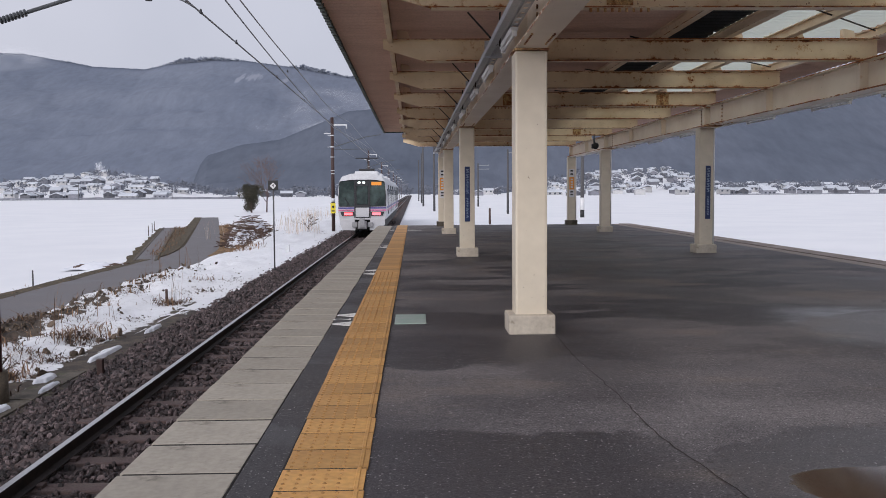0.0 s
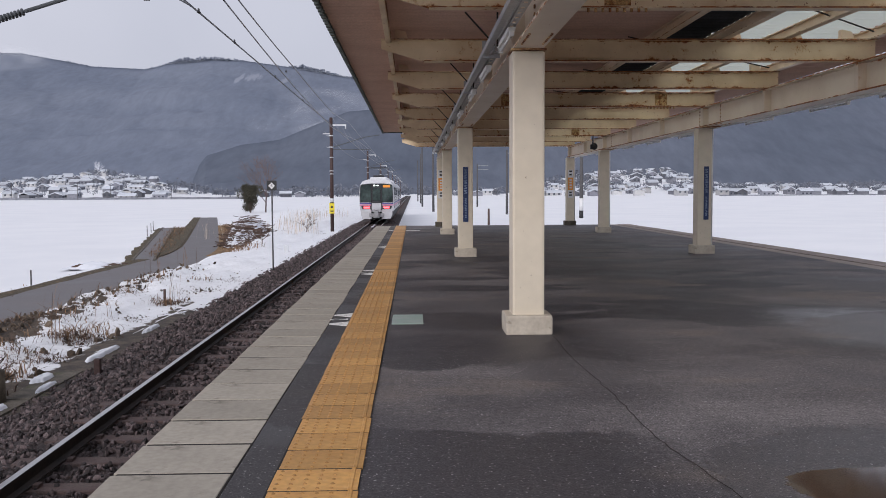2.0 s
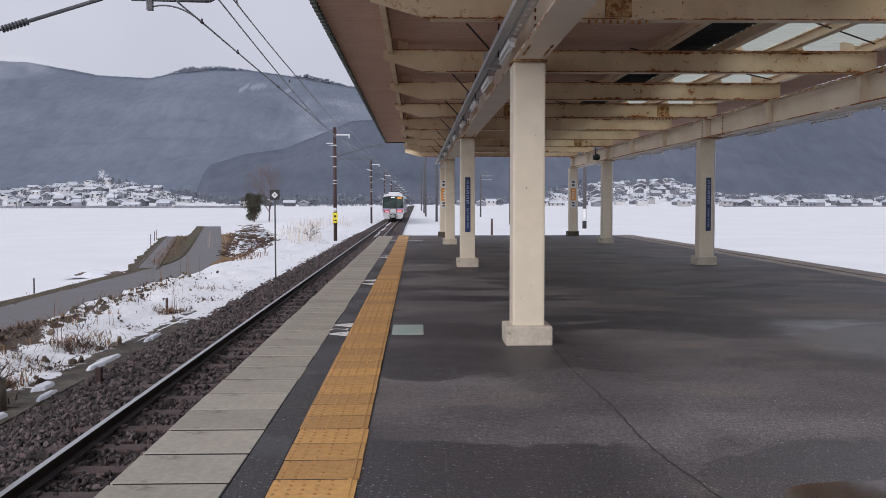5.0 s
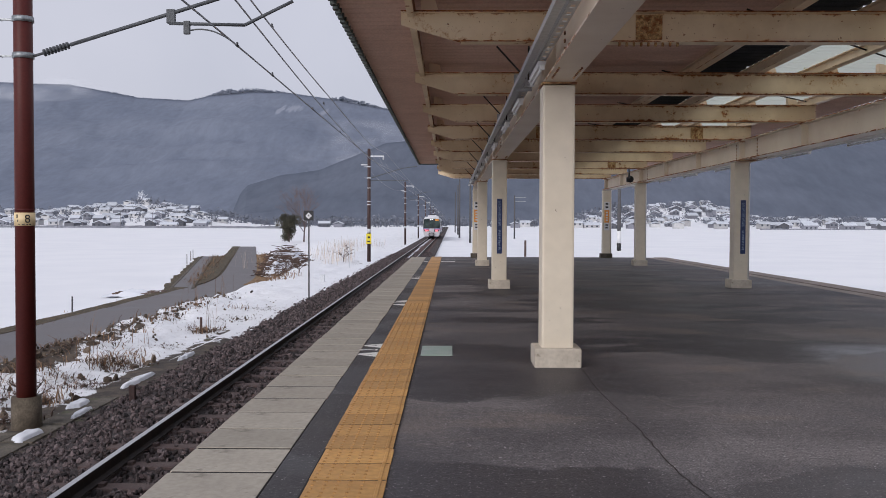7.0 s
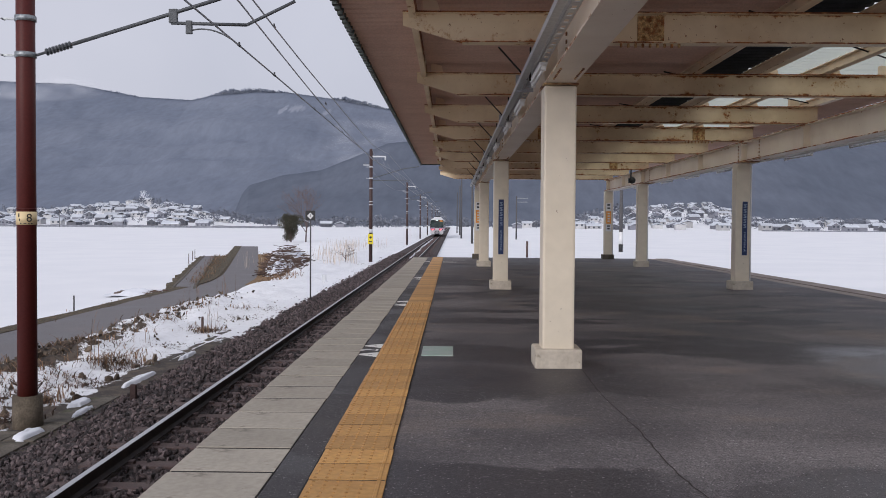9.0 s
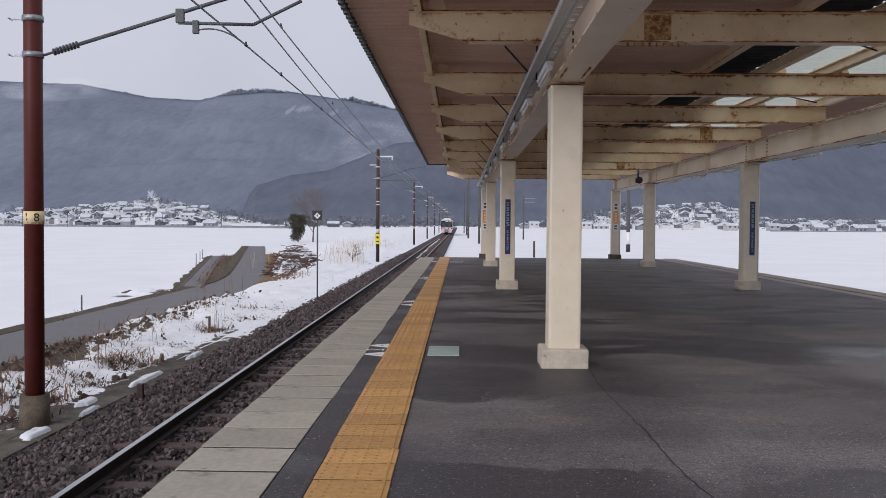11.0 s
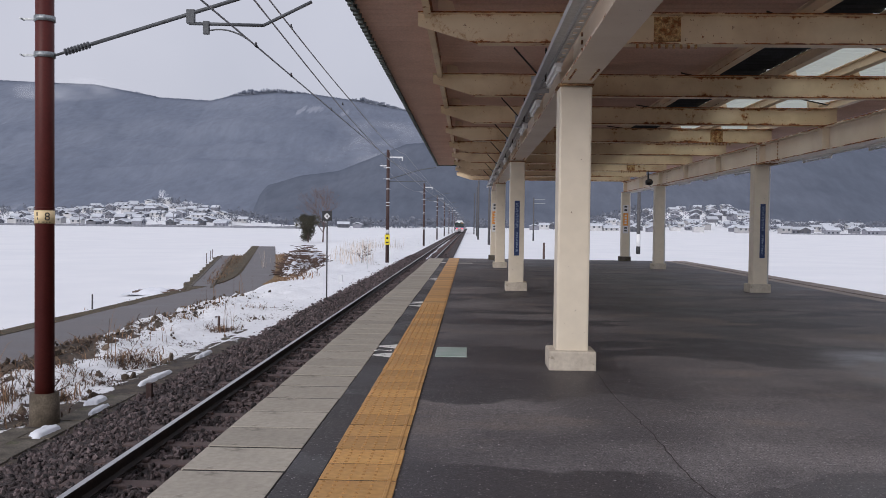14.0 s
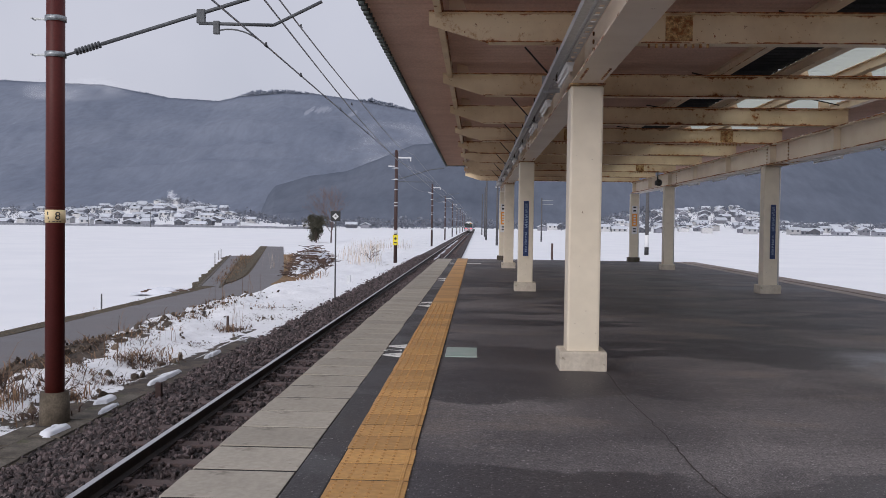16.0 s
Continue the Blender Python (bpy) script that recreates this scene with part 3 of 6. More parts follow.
def ground_z(x, y):
    u = x
    if x < -5.3:
        u = -5.3 + (x + 5.3) * (-5.3 / (road_x(min(y, 150)) + 5.3))
    z = lerp_table(u, PROFILE)
    if -9.2 < u < -5.0:
        w = min(1, (u + 9.2) / 0.8, (-5.0 - u) / 0.8)
        z += w * (0.16 * fbm(x * 0.7, y * 0.45, 3) + 0.10 * fbm(x * 2.3, y * 2.0, 7) * (2.4 if u < -6.9 and y < 34 else 0.7))
    elif u < -12.8 or x > 10:
        z += 0.05 * fbm(x * 0.15, y * 0.12, 11)
    if y > 540:
        s = min(1, (y - 540) / 230)
        s = s * s * (3 - 2 * s) * (1 if y < 800 else max(0, 1 - (y - 800) / 300))
        z += s * (lerp_table(x / y, VILLAGE_RISE) + 2.0 * fbm(x * 0.01, y * 0.012, 5))
    return z


def spaced(lo, fine_lo, fine_hi, hi, step, grow=1.22):
    out, v, s = [], fine_lo, step
    while v > lo:
        s *= grow
        v -= s
        out.append(max(v, lo))
    out = out[::-1]
    k = int(round((fine_hi - fine_lo) / step))
    out += [fine_lo + (fine_hi - fine_lo) * i / k for i in range(k + 1)]
    v, s = fine_hi, step
    while v < hi:
        s *= grow
        v += s
        out.append(min(v, hi))
    return out


def build_ground():
    xs = spaced(-3500, -13.5, -4.2, 3500, 0.16, 1.18)
    ys = spaced(-300, 6, 46, 3600, 0.25, 1.045)
    verts = [(x, y, ground_z(x, y)) for y in ys for x in xs]
    w = len(xs)
    faces = [(j * w + i, j * w + i + 1, (j + 1) * w + i + 1, (j + 1) * w + i) for j in range(len(ys) - 1) for i in range(w - 1)]
    g = raw("ground", verts, faces, [SNOW], smooth=True)
    tagged(g, "snow-covered rice fields and half-thawed bank with bare soil", "ground", kind="structure")


build_ground()


def strip(name, left, right, ys, lift, mat, label, category, kind="structure", depth=0.25):
    """A ribbon with thickness that lies along the ground between two edges given as functions of y."""
    verts, faces = [], []
    for j, y in enumerate(ys):
        a, b = left(y), right(y)
        rise = lift - 0.10 * max(0, 1 - j / 2, 1 - (len(ys) - 1 - j) / 2)
        za, zb = max(ground_z(a, y), -1.99) + rise, max(ground_z(b, y), -1.99) + rise
        zc = (za + zb) / 2
        verts += [(a, y, zc), (b, y, zc), (a, y, zc - depth), (b, y, zc - depth)]
    for j in range(len(ys) - 1):
        p, q = 4 * j, 4 * j + 4
        faces += [(p, p + 1, q + 1, q), (p + 2, p, q, q + 2), (p + 1, p + 3, q + 3, q + 1)]
    e = 4 * len(ys) - 4
    faces += [(0, 2, 3, 1), (e, e + 1, e + 3, e + 2)]
    return tagged(raw(name, verts, faces, [mat], smooth=False), label, category, kind=kind)


road_ys = [2 + 1.0 * i for i in range(120)]


def narrows(y):
    return min(1, max(0, (y - 40) / 15))


strip("road", lambda y: road_x(y) - 1.35 + 0.3 * narrows(y), lambda y: road_x(y) + 1.6 - 0.5 * narrows(y), road_ys, 0.03, ROAD,
      "narrow wet grey asphalt farm road along the railway", "road")
strip("verge", lambda y: road_x(y) - 1.95 - 0.2 * fbm(y * 0.3, 1), lambda y: road_x(y) - 1.33 + 0.3 * narrows(y), road_ys, 0.05, VERGE,
      "strip of brown dead grass beside the farm road", "grass verge", "structure")
strip("verge", lambda y: road_x(y) + 1.08, lambda y: road_x(y) + 2.0 + 0.25 * fbm(y * 0.4, 5), [46 + i for i in range(46)], 0.06, STRAW_BANK,
      "strip of orange-brown dead grass beside the farm road", "grass verge", "structure")


# ---------------------------------------------------------------- hills far behind the fields
def hills(name, dist, deep, ridge, mat, label, step, rough, fuzz):
    us = np.arange(ridge[0][0], ridge[-1][0], step)
    tops = np.interp(us, [a for a, _ in ridge], [b for _, b in ridge])
    rows = 26
    verts, faces = [], []
    for j in range(rows + 1):
        s = j / rows
        y = dist - deep * (1 - s)
        for u, top in zip(us, tops):
            x = u * dist * (0.72 + 0.28 * s)
            lift = s ** 1.15 * (1 + 0.16 * (1 - s) * fbm(u * 9, s * 4, dist))
            z = -6 + (top * dist + 6) * lift + rough * 4 * s * (1 - s) * fbm(x * 0.006, y * 0.01, 2)
            if j == rows:
                z += fuzz * (0.55 * abs(fbm(x * 0.11, dist, 0.5, 3)) + 0.45 * fbm(x * 0.31, dist, 4.5, 2)) * max(0.15, 0.55 + 1.1 * fbm(x * 0.004, 3.0))
            verts.append((x, y, z))
    w = len(us)
    for u, top in zip(us, tops):
        verts.append((u * dist, dist + 400, -6))
    faces = [(j * w + i, j * w + i + 1, (j + 1) * w + i + 1, (j + 1) * w + i) for j in range(rows + 1) for i in range(w - 1)]
    tagged(raw(name, verts, faces, [mat], smooth=True), label, "hills", kind="structure")


FAR_RIDGE = [(-1.1, 0.10), (-0.82, 0.12), (-0.60, 0.150), (-0.53, 0.154), (-0.452, 0.151), (-0.415, 0.150), (-0.341, 0.136), (-0.285, 0.133), (-0.26, 0.139),
             (-0.211, 0.143), (-0.18, 0.142), (-0.13, 0.135), (-0.069, 0.124), (0.02, 0.118), (0.104, 0.130), (0.228, 0.134), (0.352, 0.122),
             (0.517, 0.132), (0.7, 0.12), (1.1, 0.09)]
NEAR_RIDGE = [(-0.250, 0.0), (-0.238, 0.012), (-0.230, 0.031), (-0.222, 0.041), (-0.186, 0.052), (-0.143, 0.058), (-0.106, 0.073), (-0.069, 0.088), (-0.019, 0.092),
              (0.043, 0.090), (0.104, 0.096), (0.166, 0.105), (0.25, 0.118), (0.34, 0.124), (0.45, 0.122), (0.60, 0.126), (0.9, 0.08), (1.1, 0.05)]
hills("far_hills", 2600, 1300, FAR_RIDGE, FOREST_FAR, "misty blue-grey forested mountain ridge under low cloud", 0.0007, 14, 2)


def mist_material():
    m = material("thin_mist", (0.80, 0.82, 0.86), 1.0, fine=0.02, fine_amount=0.04, bump=0, spec=0.0)
    n, l, mth, ramp, tex, mix = node_tools(m)
    b, out = n["Principled BSDF"], n["Material Output"]
    tc = n.new("ShaderNodeTexCoord")
    sep = n.new("ShaderNodeSeparateXYZ")
    l.new(tc.outputs["Generated"], sep.inputs[0])
    dx = mth("MULTIPLY", mth("SUBTRACT", sep.outputs[0], 0.5), 2.0)
    dz = mth("MULTIPLY", mth("SUBTRACT", sep.outputs[2], 0.5), 2.0)
    r2 = mth("ADD", mth("POWER", dx, 2), mth("POWER", dz, 2))
    slant = n.new("ShaderNodeMapping")
    slant.inputs["Rotation"].default_value = (0, radians(38), 0)
    slant.inputs["Scale"].default_value = (0.45, 1.0, 1.3)
    l.new(tc.outputs["Object"], slant.inputs["Vector"])
    wisp = ramp(tex(slant.outputs[0], 0.016, 6, 0.6), 0.40, 0.72)
    thick = mth("MULTIPLY", mth("MULTIPLY", wisp, ramp(r2, 0.05, 0.95, 1.0, 0.0)), 0.36)
    clear = n.new("ShaderNodeBsdfTransparent")
    mx = n.new("ShaderNodeMixShader")
    l.new(thick, mx.inputs[0])
    l.new(clear.outputs[0], mx.inputs[1])
    l.new(b.outputs[0], mx.inputs[2])
    l.new(mx.outputs[0], out.inputs["Surface"])
    return m


MIST = mist_material()


def mist_bank(u, y, z, w, h):
    """A thin bowed veil of cloud that hangs between the two ridges."""
    k = 12
    verts = [(u * y + w * (i / k - 0.5), y + 40 * (2 * i / k - 1) ** 2 + 30 * j / k, z + h * (j / k - 0.5)) for j in range(k + 1) for i in range(k + 1)]
    faces = [(j * (k + 1) + i, j * (k + 1) + i + 1, (j + 1) * (k + 1) + i + 1, (j + 1) * (k + 1) + i) for j in range(k) for i in range(k)]
    ob = tagged(raw("mist", verts, faces, [MIST], smooth=True), "thin veil of low cloud over the wooded slope", "mist", kind="structure")
    ob.visible_shadow = False


mist_bank(-0.095, 1640, 135, 330, 120)
mist_bank(-0.455, 1700, 250, 260, 60)
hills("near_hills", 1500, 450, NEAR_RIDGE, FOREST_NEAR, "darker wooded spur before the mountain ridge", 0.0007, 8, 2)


# ---------------------------------------------------------------- platform
def build_platform():
    plat = thing("platform", (0, 0, 0), "railway platform of damp dark asphalt with concrete edge slabs", "platform", kind="structure")
    bm = bmesh.new()
    box(bm, -0.19, 8.0, -12, PLAT_END, -1.6, 0.0)
    part("deck", bm, ASPHALT, plat, "damp dark grey asphalt with worn patches")
    bm = bmesh.new()
    box(bm, -0.60, -0.19, -12, PLAT_END, -1.6, -0.12)
    box(bm, 8.0, PLAT_R - 0.1, -12, PLAT_END, -1.6, -0.12)
    part("retaining_wall", bm, OLD_CONC, plat)
    # a hairline construction joint across the asphalt
    bm = bmesh.new()
    pts = [(1.845, 7.8), (1.824, 6.95), (1.847, 5.97), (1.862, 5.37), (1.85, 4.76), (1.875, 4.3), (1.95, 3.75), (2.0, 3.2)]
    for (xa, ya), (xb, yb) in zip(pts, pts[1:]):
        for k in range(6):
            f, g = k / 6, (k + 1) / 6
            p = Vector((xa + (xb - xa) * f + 0.02 * fbm(ya * 7 + f * 9, 2), ya + (yb - ya) * f, 0.004))
            q = Vector((xa + (xb - xa) * g + 0.02 * fbm(ya * 7 + g * 9, 2), ya + (yb - ya) * g, 0.004))
            bmesh.ops.create_grid(bm, x_segments=1, y_segments=1, size=0.5, matrix=Matrix.Translation((p + q) / 2)
                                  @ (q - p).to_track_quat("Y", "Z").to_matrix().to_4x4() @ Matrix.Diagonal((0.0065, (q - p).length * 1.02, 1, 1)))
    part("crack", bm, RAIL_SIDE, plat)
    return plat


platform = build_platform()


def text_mesh(body, size, mat, name, parent, m, squeeze=1.0, label=""):
    cu = bpy.data.curves.new(name, "FONT")
    cu.body, cu.size, cu.align_x, cu.align_y, cu.extrude = body, size, "CENTER", "CENTER", 0.0008
    tmp = new(name, cu)
    me = bpy.data.meshes.new_from_object(tmp.evaluated_get(bpy.context.evaluated_depsgraph_get()))
    bpy.data.objects.remove(tmp)
    bpy.data.curves.remove(cu)
    me.materials.clear()
    me.materials.append(mat)
    ob = new(name, me)
    ob.parent = parent
    ob.matrix_basis = m @ Matrix.Diagonal((squeeze, 1, 1, 1))
    return tagged(ob, label)


def boarding_mark(y, far=False):
    """White boarding marks between edge slabs and tactile tiles: two hollow triangles and a numeral that point to the track."""
    mark = thing("boarding_mark", (-0.095, y, 0.0), "white painted triangles and numeral marking a train door position", "floor marking", "boarding marks")
    for k, dy in enumerate((-0.31, 0.31)):
        bm = bmesh.new()
        ring = [(0.088, dy - 0.15), (0.088, dy + 0.15), (-0.092, dy + 0.03), (-0.092, dy - 0.03)]
        hole = [(0.035, dy - 0.03), (0.035, dy + 0.03), (-0.01, dy + 0.015), (-0.01, dy - 0.015)]
        a = [bm.verts.new((u, v, 0.004)) for u, v in ring]
        h = [bm.verts.new((u, v, 0.004)) for u, v in hole]
        for i in range(4):
            bm.faces.new((a[i], a[(i + 1) % 4], h[(i + 1) % 4], h[i]))
        r = bmesh.ops.extrude_face_region(bm, geom=bm.faces[:])
        bmesh.ops.translate(bm, verts=[v for v in r['geom'] if isinstance(v, bmesh.types.BMVert)], vec=(0, 0, 0.003))
        bmesh.ops.recalc_face_normals(bm, faces=bm.faces[:])
        part("triangle", bm, WHITE_PAINT, mark)
    text_mesh("2", 0.26, WHITE_PAINT, "numeral", mark, pose(-0.01, 0.0, 0.006, 0, 0, 90), 0.9)


boarding_mark(8.95)
for y in (14.3, 20.9):
    boarding_mark(y)


def painted_bar(x0, x1, y0, y1):
    bm = bmesh.new()
    box(bm, x0, x1, y0, y1, 0.004, 0.007)
    tagged(part("painted_line", bm, WHITE_PAINT), "short white painted line on the platform asphalt", "floor marking")


painted_bar(-0.18, -0.02, 29.8, 30.1)
painted_bar(0.40, 0.85, 29.7, 30.0)

bm = bmesh.new()
box(bm, 0.412, 0.718, 8.60, 9.25, -0.004, 0.008, 0.003)
drain = part("floor_plate", bm, PLATE)
tagged(drain, "pale green-grey plate set flush in the asphalt", "floor plate")


# ---------------------------------------------------------------- track
def build_track():
    track = thing("railway_track", (TRACK_X, 0, RAIL_Z), "single railway track on brown ballast with worn rails", "railway track", kind="structure")
    head, foot, web, h = 0.0325, 0.0635, 0.008, 0.153
    outline = [(-foot, -h), (foot, -h), (foot, -h + 0.012), (web, -h + 0.03), (web, -0.042), (head, -0.034), (head, -0.005), (head - 0.008, 0), (-head + 0.008, 0),
               (-head, -0.005), (-head, -0.034), (-web, -0.042), (-web, -h + 0.03), (-foot, -h + 0.012)]
    for side in (-1, 1):
        bm = bmesh.new()
        cx = side * 0.566
        extrude(bm, [(cx + u, v) for u, v in outline], "y", -15, 620)
        for f in bm.faces:
            f.material_index = 1 if f.normal.z > 0.5 and f.calc_center_median().z > -0.006 else 0
        part("rail", bm, [RAIL_SIDE, RAIL_TOP], track, "dark rusty rail with a polished running surface")
    bm = bmesh.new()
    box(bm, -1.0, 1.0, -0.11, 0.11, -0.32, -0.168, 0.012)
    for side in (-1, 1):
        for o in (-0.1, 0.1):
            box(bm, side * 0.566 + o - 0.03, side * 0.566 + o + 0.03, -0.05, 0.05, -0.17, -0.135, 0.006)
    first = part("sleeper", bm, SLEEPER, track)
    first.location = (0, -4.95, 0)
    for k in range(1, 290):
        shared("sleeper", first.data, (0, -4.95 + 0.80 * k, 0), track)
    # the bed under the stones
    bm = bmesh.new()
    prof = [(-2.55, -0.42), (-1.55, -0.245), (-1.15, -0.20), (1.15, -0.20), (1.62, -0.24), (1.62, -0.6), (-2.55, -0.6)]
    extrude(bm, prof, "y", -15, 620)
    part("ballast_bed", bm, BED, track)
    rr = random.Random(17)
    for cx, y0, y1, half in ((-0.22, 66, 92, 0.10), (-0.3, 96, 150, 0.14)):
        verts, faces = [], []
        k = int((y1 - y0) / 0.4)
        for i in range(k + 1):
            y = y0 + 0.4 * i
            w = half * max(0.05, 0.75 + 0.9 * fbm(y * 0.35, cx, 3.0)) * min(1, 0.1 + 0.5 * i, 0.1 + 0.5 * (k - i))
            o = cx + 0.12 * fbm(y * 0.2, 7.0, cx)
            base = -0.165 if abs(cx) < 1 else -0.20
            verts += [(o - w, y, base - 0.02), (o - w * 0.5, y, base + 0.03), (o + w * 0.5, y, base + 0.03), (o + w, y, base - 0.02)]
        for i in range(k):
            a = 4 * i
            faces += [(a, a + 1, a + 5, a + 4), (a + 1, a + 2, a + 6, a + 5), (a + 2, a + 3, a + 7, a + 6)]
        tagged(raw("snow_strip", verts, faces, [SNOW_ROOF], track, smooth=True), "thin strip of old snow")
    return track


track = build_track()


GOLDEN = (1 + 5 ** 0.5) / 2
ICO = np.array([(-1, GOLDEN, 0), (1, GOLDEN, 0), (-1, -GOLDEN, 0), (1, -GOLDEN, 0), (0, -1, GOLDEN), (0, 1, GOLDEN), (0, -1, -GOLDEN), (0, 1, -GOLDEN),
                (GOLDEN, 0, -1), (GOLDEN, 0, 1), (-GOLDEN, 0, -1), (-GOLDEN, 0, 1)], float) / 1.9
ICO_FACES = np.array([(0, 11, 5), (0, 5, 1), (0, 1, 7), (0, 7, 10), (0, 10, 11), (1, 5, 9), (5, 11, 4), (11, 10, 2), (10, 7, 6), (7, 1, 8),
                (3, 9, 4), (3, 4, 2), (3, 2, 6), (3, 6, 8), (3, 8, 9), (4, 9, 5), (2, 4, 11), (6, 2, 10), (8, 6, 7), (9, 8, 1)])


def scatter_stones():
    rng = np.random.default_rng(4)
    spots = []
    for y0, y1, per, size in ((4.5, 12, 980, 0.032), (12, 22, 640, 0.037), (22, 40, 330, 0.043), (40, 80, 130, 0.050)):
        k = int((y1 - y0) * per)
        x = rng.uniform(-2.5, 1.3, k)
        y = rng.uniform(y0, y1, k)
        spots += [(a, b, size * s) for a, b, s in zip(x, y, rng.uniform(0.7, 1.35, k))]
    verts, faces = [], []
    for x, y, s in spots:
        if abs(abs(x) - 0.566) < 0.09:
            continue
        edge = np.interp(x, [-2.55, -1.55, -1.15, 1.15, 1.62], [-0.42, -0.245, -0.20, -0.20, -0.24])
        on_sleeper = abs(x) < 1.05 and abs(((y + 4.95 + 0.40) % 0.80) - 0.40) < 0.13
        if on_sleeper:
            if rng.random() < 0.94:
                continue
            edge = -0.165
        elif abs(x) < 1.05:
            edge += 0.012
        q = Euler(rng.uniform(0, 6.28, 3)).to_matrix()
        v = ICO * rng.uniform(0.65, 1.25, (12, 1)) * np.array([1.25, 0.9, 0.62])
        v = v @ np.array(q).T * s + np.array([TRACK_X + x, y, RAIL_Z + edge + rng.uniform(-0.5, 0.6) * s])
        faces.append(ICO_FACES + len(verts) * 12)
        verts.append(v)
    verts, faces = np.concatenate(verts), np.concatenate(faces)
    ob = raw("ballast_stones", verts.tolist(), faces.tolist(), [STONE])
    tagged(ob, "coarse angular brown-grey crushed stones between and beside the rails", "ballast", kind="stuff")


scatter_stones()


# ---------------------------------------------------------------- canopy
COL_L, COL_R = 1.645, 6.44
BEAM_YS = [8.22, 11.58, 14.7, 17.85, 21.0, 24.15, 27.3, 30.4, 33.4]
G0, G1, B1 = 2.51, 2.90, 3.18
ROOF_START, ROOF_END, GIRDER_START = 5.7, 31.2, 4.6


def build_canopy():
    c = thing("platform_canopy", (0, 0, 0), "long cream-painted steel platform canopy with rusting beams and brown corrugated roof", "platform canopy", kind="structure")
    for cx, nm in ((COL_L, "girder"), (COL_R, "girder")):
        bm = bmesh.new()
        extrude(bm, i_outline(cx, G0, G1, 0.26, 0.02, 0.014), "y", GIRDER_START, 33.8)
        for y in BEAM_YS:
            box(bm, cx - 0.12, cx + 0.12, y - 0.05, y + 0.05, G0 + 0.02, G1 - 0.02)
        part(nm, bm, GIRDER, c, "pale painted longitudinal steel girder")
    for y in BEAM_YS:
        bm = bmesh.new()
        extrude(bm, i_outline(y, G1, B1, 0.14, 0.014, 0.01), "x", 0.78, COL_R + 0.12)
        # the tapered cantilever beyond the girder
        hw = 0.07
        extrude(bm, [(0.24, B1 - 0.014), (0.24, 3.06), (0.78, G1), (0.78, B1 - 0.014)], "y", y - 0.006, y + 0.006)
        box(bm, 0.24, 0.78, y - hw, y + hw, B1 - 0.014, B1)
        part("beam", bm, CREAM, c, "cream steel cross beam streaked with rust")
    for y, xs in ((8.22, (2.36, 2.60)), (17.85, (5.38, 5.62)), (17.85, (2.36, 2.6)), (27.3, (5.38, 5.62))):
        bm = bmesh.new()
        box(bm, xs[0], xs[1], y - 0.022, y - 0.008, G1 + 0.03, B1 - 0.03, 0.003)
        for i in range(3):
            for j in range(4):
                px, pz = xs[0] + 0.05 + 0.07 * i, G1 + 0.065 + 0.056 * j
                rod(bm, (px, y - 0.045, pz), (px, y - 0.02, pz), 0.017, 0.013, seg=8)
        for i in range(9):
            px = xs[0] - 0.15 + 0.065 * i
            rod(bm, (px, y - 0.04, G1 - 0.035), (px, y - 0.04, G1 + 0.002), 0.013, seg=6)
        part("splice_plate", bm, SPLICE, c, "orange-rusted bolted splice plate")
    # bolted girder joints at the columns
    for cx in (COL_L, COL_R):
        for y in (8.1, 17.7, 27.2):
            bm = bmesh.new()
            box(bm, cx - 0.155, cx + 0.155, y - 0.17, y + 0.17, G0 - 0.018, G0 - 0.002, 0.003)
            for o in (-0.62, 0.62):
                for j in range(5):
                    for s in (-1, 1):
                        rod(bm, (cx + s * 0.02, y + o, G0 + 0.07 + 0.065 * j), (cx - s * 0.035 + s * 0.02, y + o, G0 + 0.07 + 0.065 * j), 0.018, seg=6)
            for i in range(8):
                for s in (-0.09, 0.09):
                    rod(bm, (cx + s, y - 0.9 + 0.07 * i, G0 - 0.012), (cx + s, y - 0.9 + 0.07 * i, G0), 0.010, seg=6)
            part("joint_plate", bm, RUST_CREAM, c, "rust-stained cap plate over a column")
    # purlins along the roof
    for px, mat in ((0.33, CREAM), (2.25, PURLIN), (3.78, PURLIN), (4.60, PURLIN), (5.38, PURLIN), (6.5, PURLIN)):
        bm = bmesh.new()
        extrude(bm, i_outline(px, B1, B1 + 0.12, 0.10, 0.01, 0.008) if px > 0.5 else
                [(px - 0.03, B1 - 0.05), (px + 0.03, B1 - 0.05), (px + 0.03, B1 + 0.10), (px - 0.03, B1 + 0.10)], "y", ROOF_START, 33.8 if px > 0.5 else ROOF_END)
        part("purlin", bm, mat, c)
    for y in BEAM_YS:
        bm = bmesh.new()
        for px in (0.42, 4.65, 5.43, 6.1):
            extrude(bm, [(px, B1), (px + 0.16, B1), (px + 0.13, B1 + 0.09), (px, B1 + 0.12)], "y", y - 0.05, y + 0.05)
        part("cleat", bm, PURLIN, c)
        if y > 0 and y < 30:
            bm = bmesh.new()
            rod(bm, (1.12, y + 0.25, G1 + 0.02), (1.40, y + 0.32, G0 + 0.12), 0.009, seg=5)
            rod(bm, (1.42, y + 0.25, G1 + 0.02), (1.42, y + 0.28, G0 + 0.1), 0.009, seg=5)
            rod(bm, (3.4, y + 0.1, B1 + 0.05), (6.4, y + 3.1, B1 + 0.06), 0.010, seg=5)
            part("tie_rod", bm, RAIL_SIDE, c)

    # corrugated sheets, ribs across the platform
    def sheet(name, x0, x1, y0, y1, z0, z1, mat, label="", pitch=0.19, amp=0.034, edge=False):
        k = int(round((y1 - y0) / pitch * 4))
        verts, faces = [], []
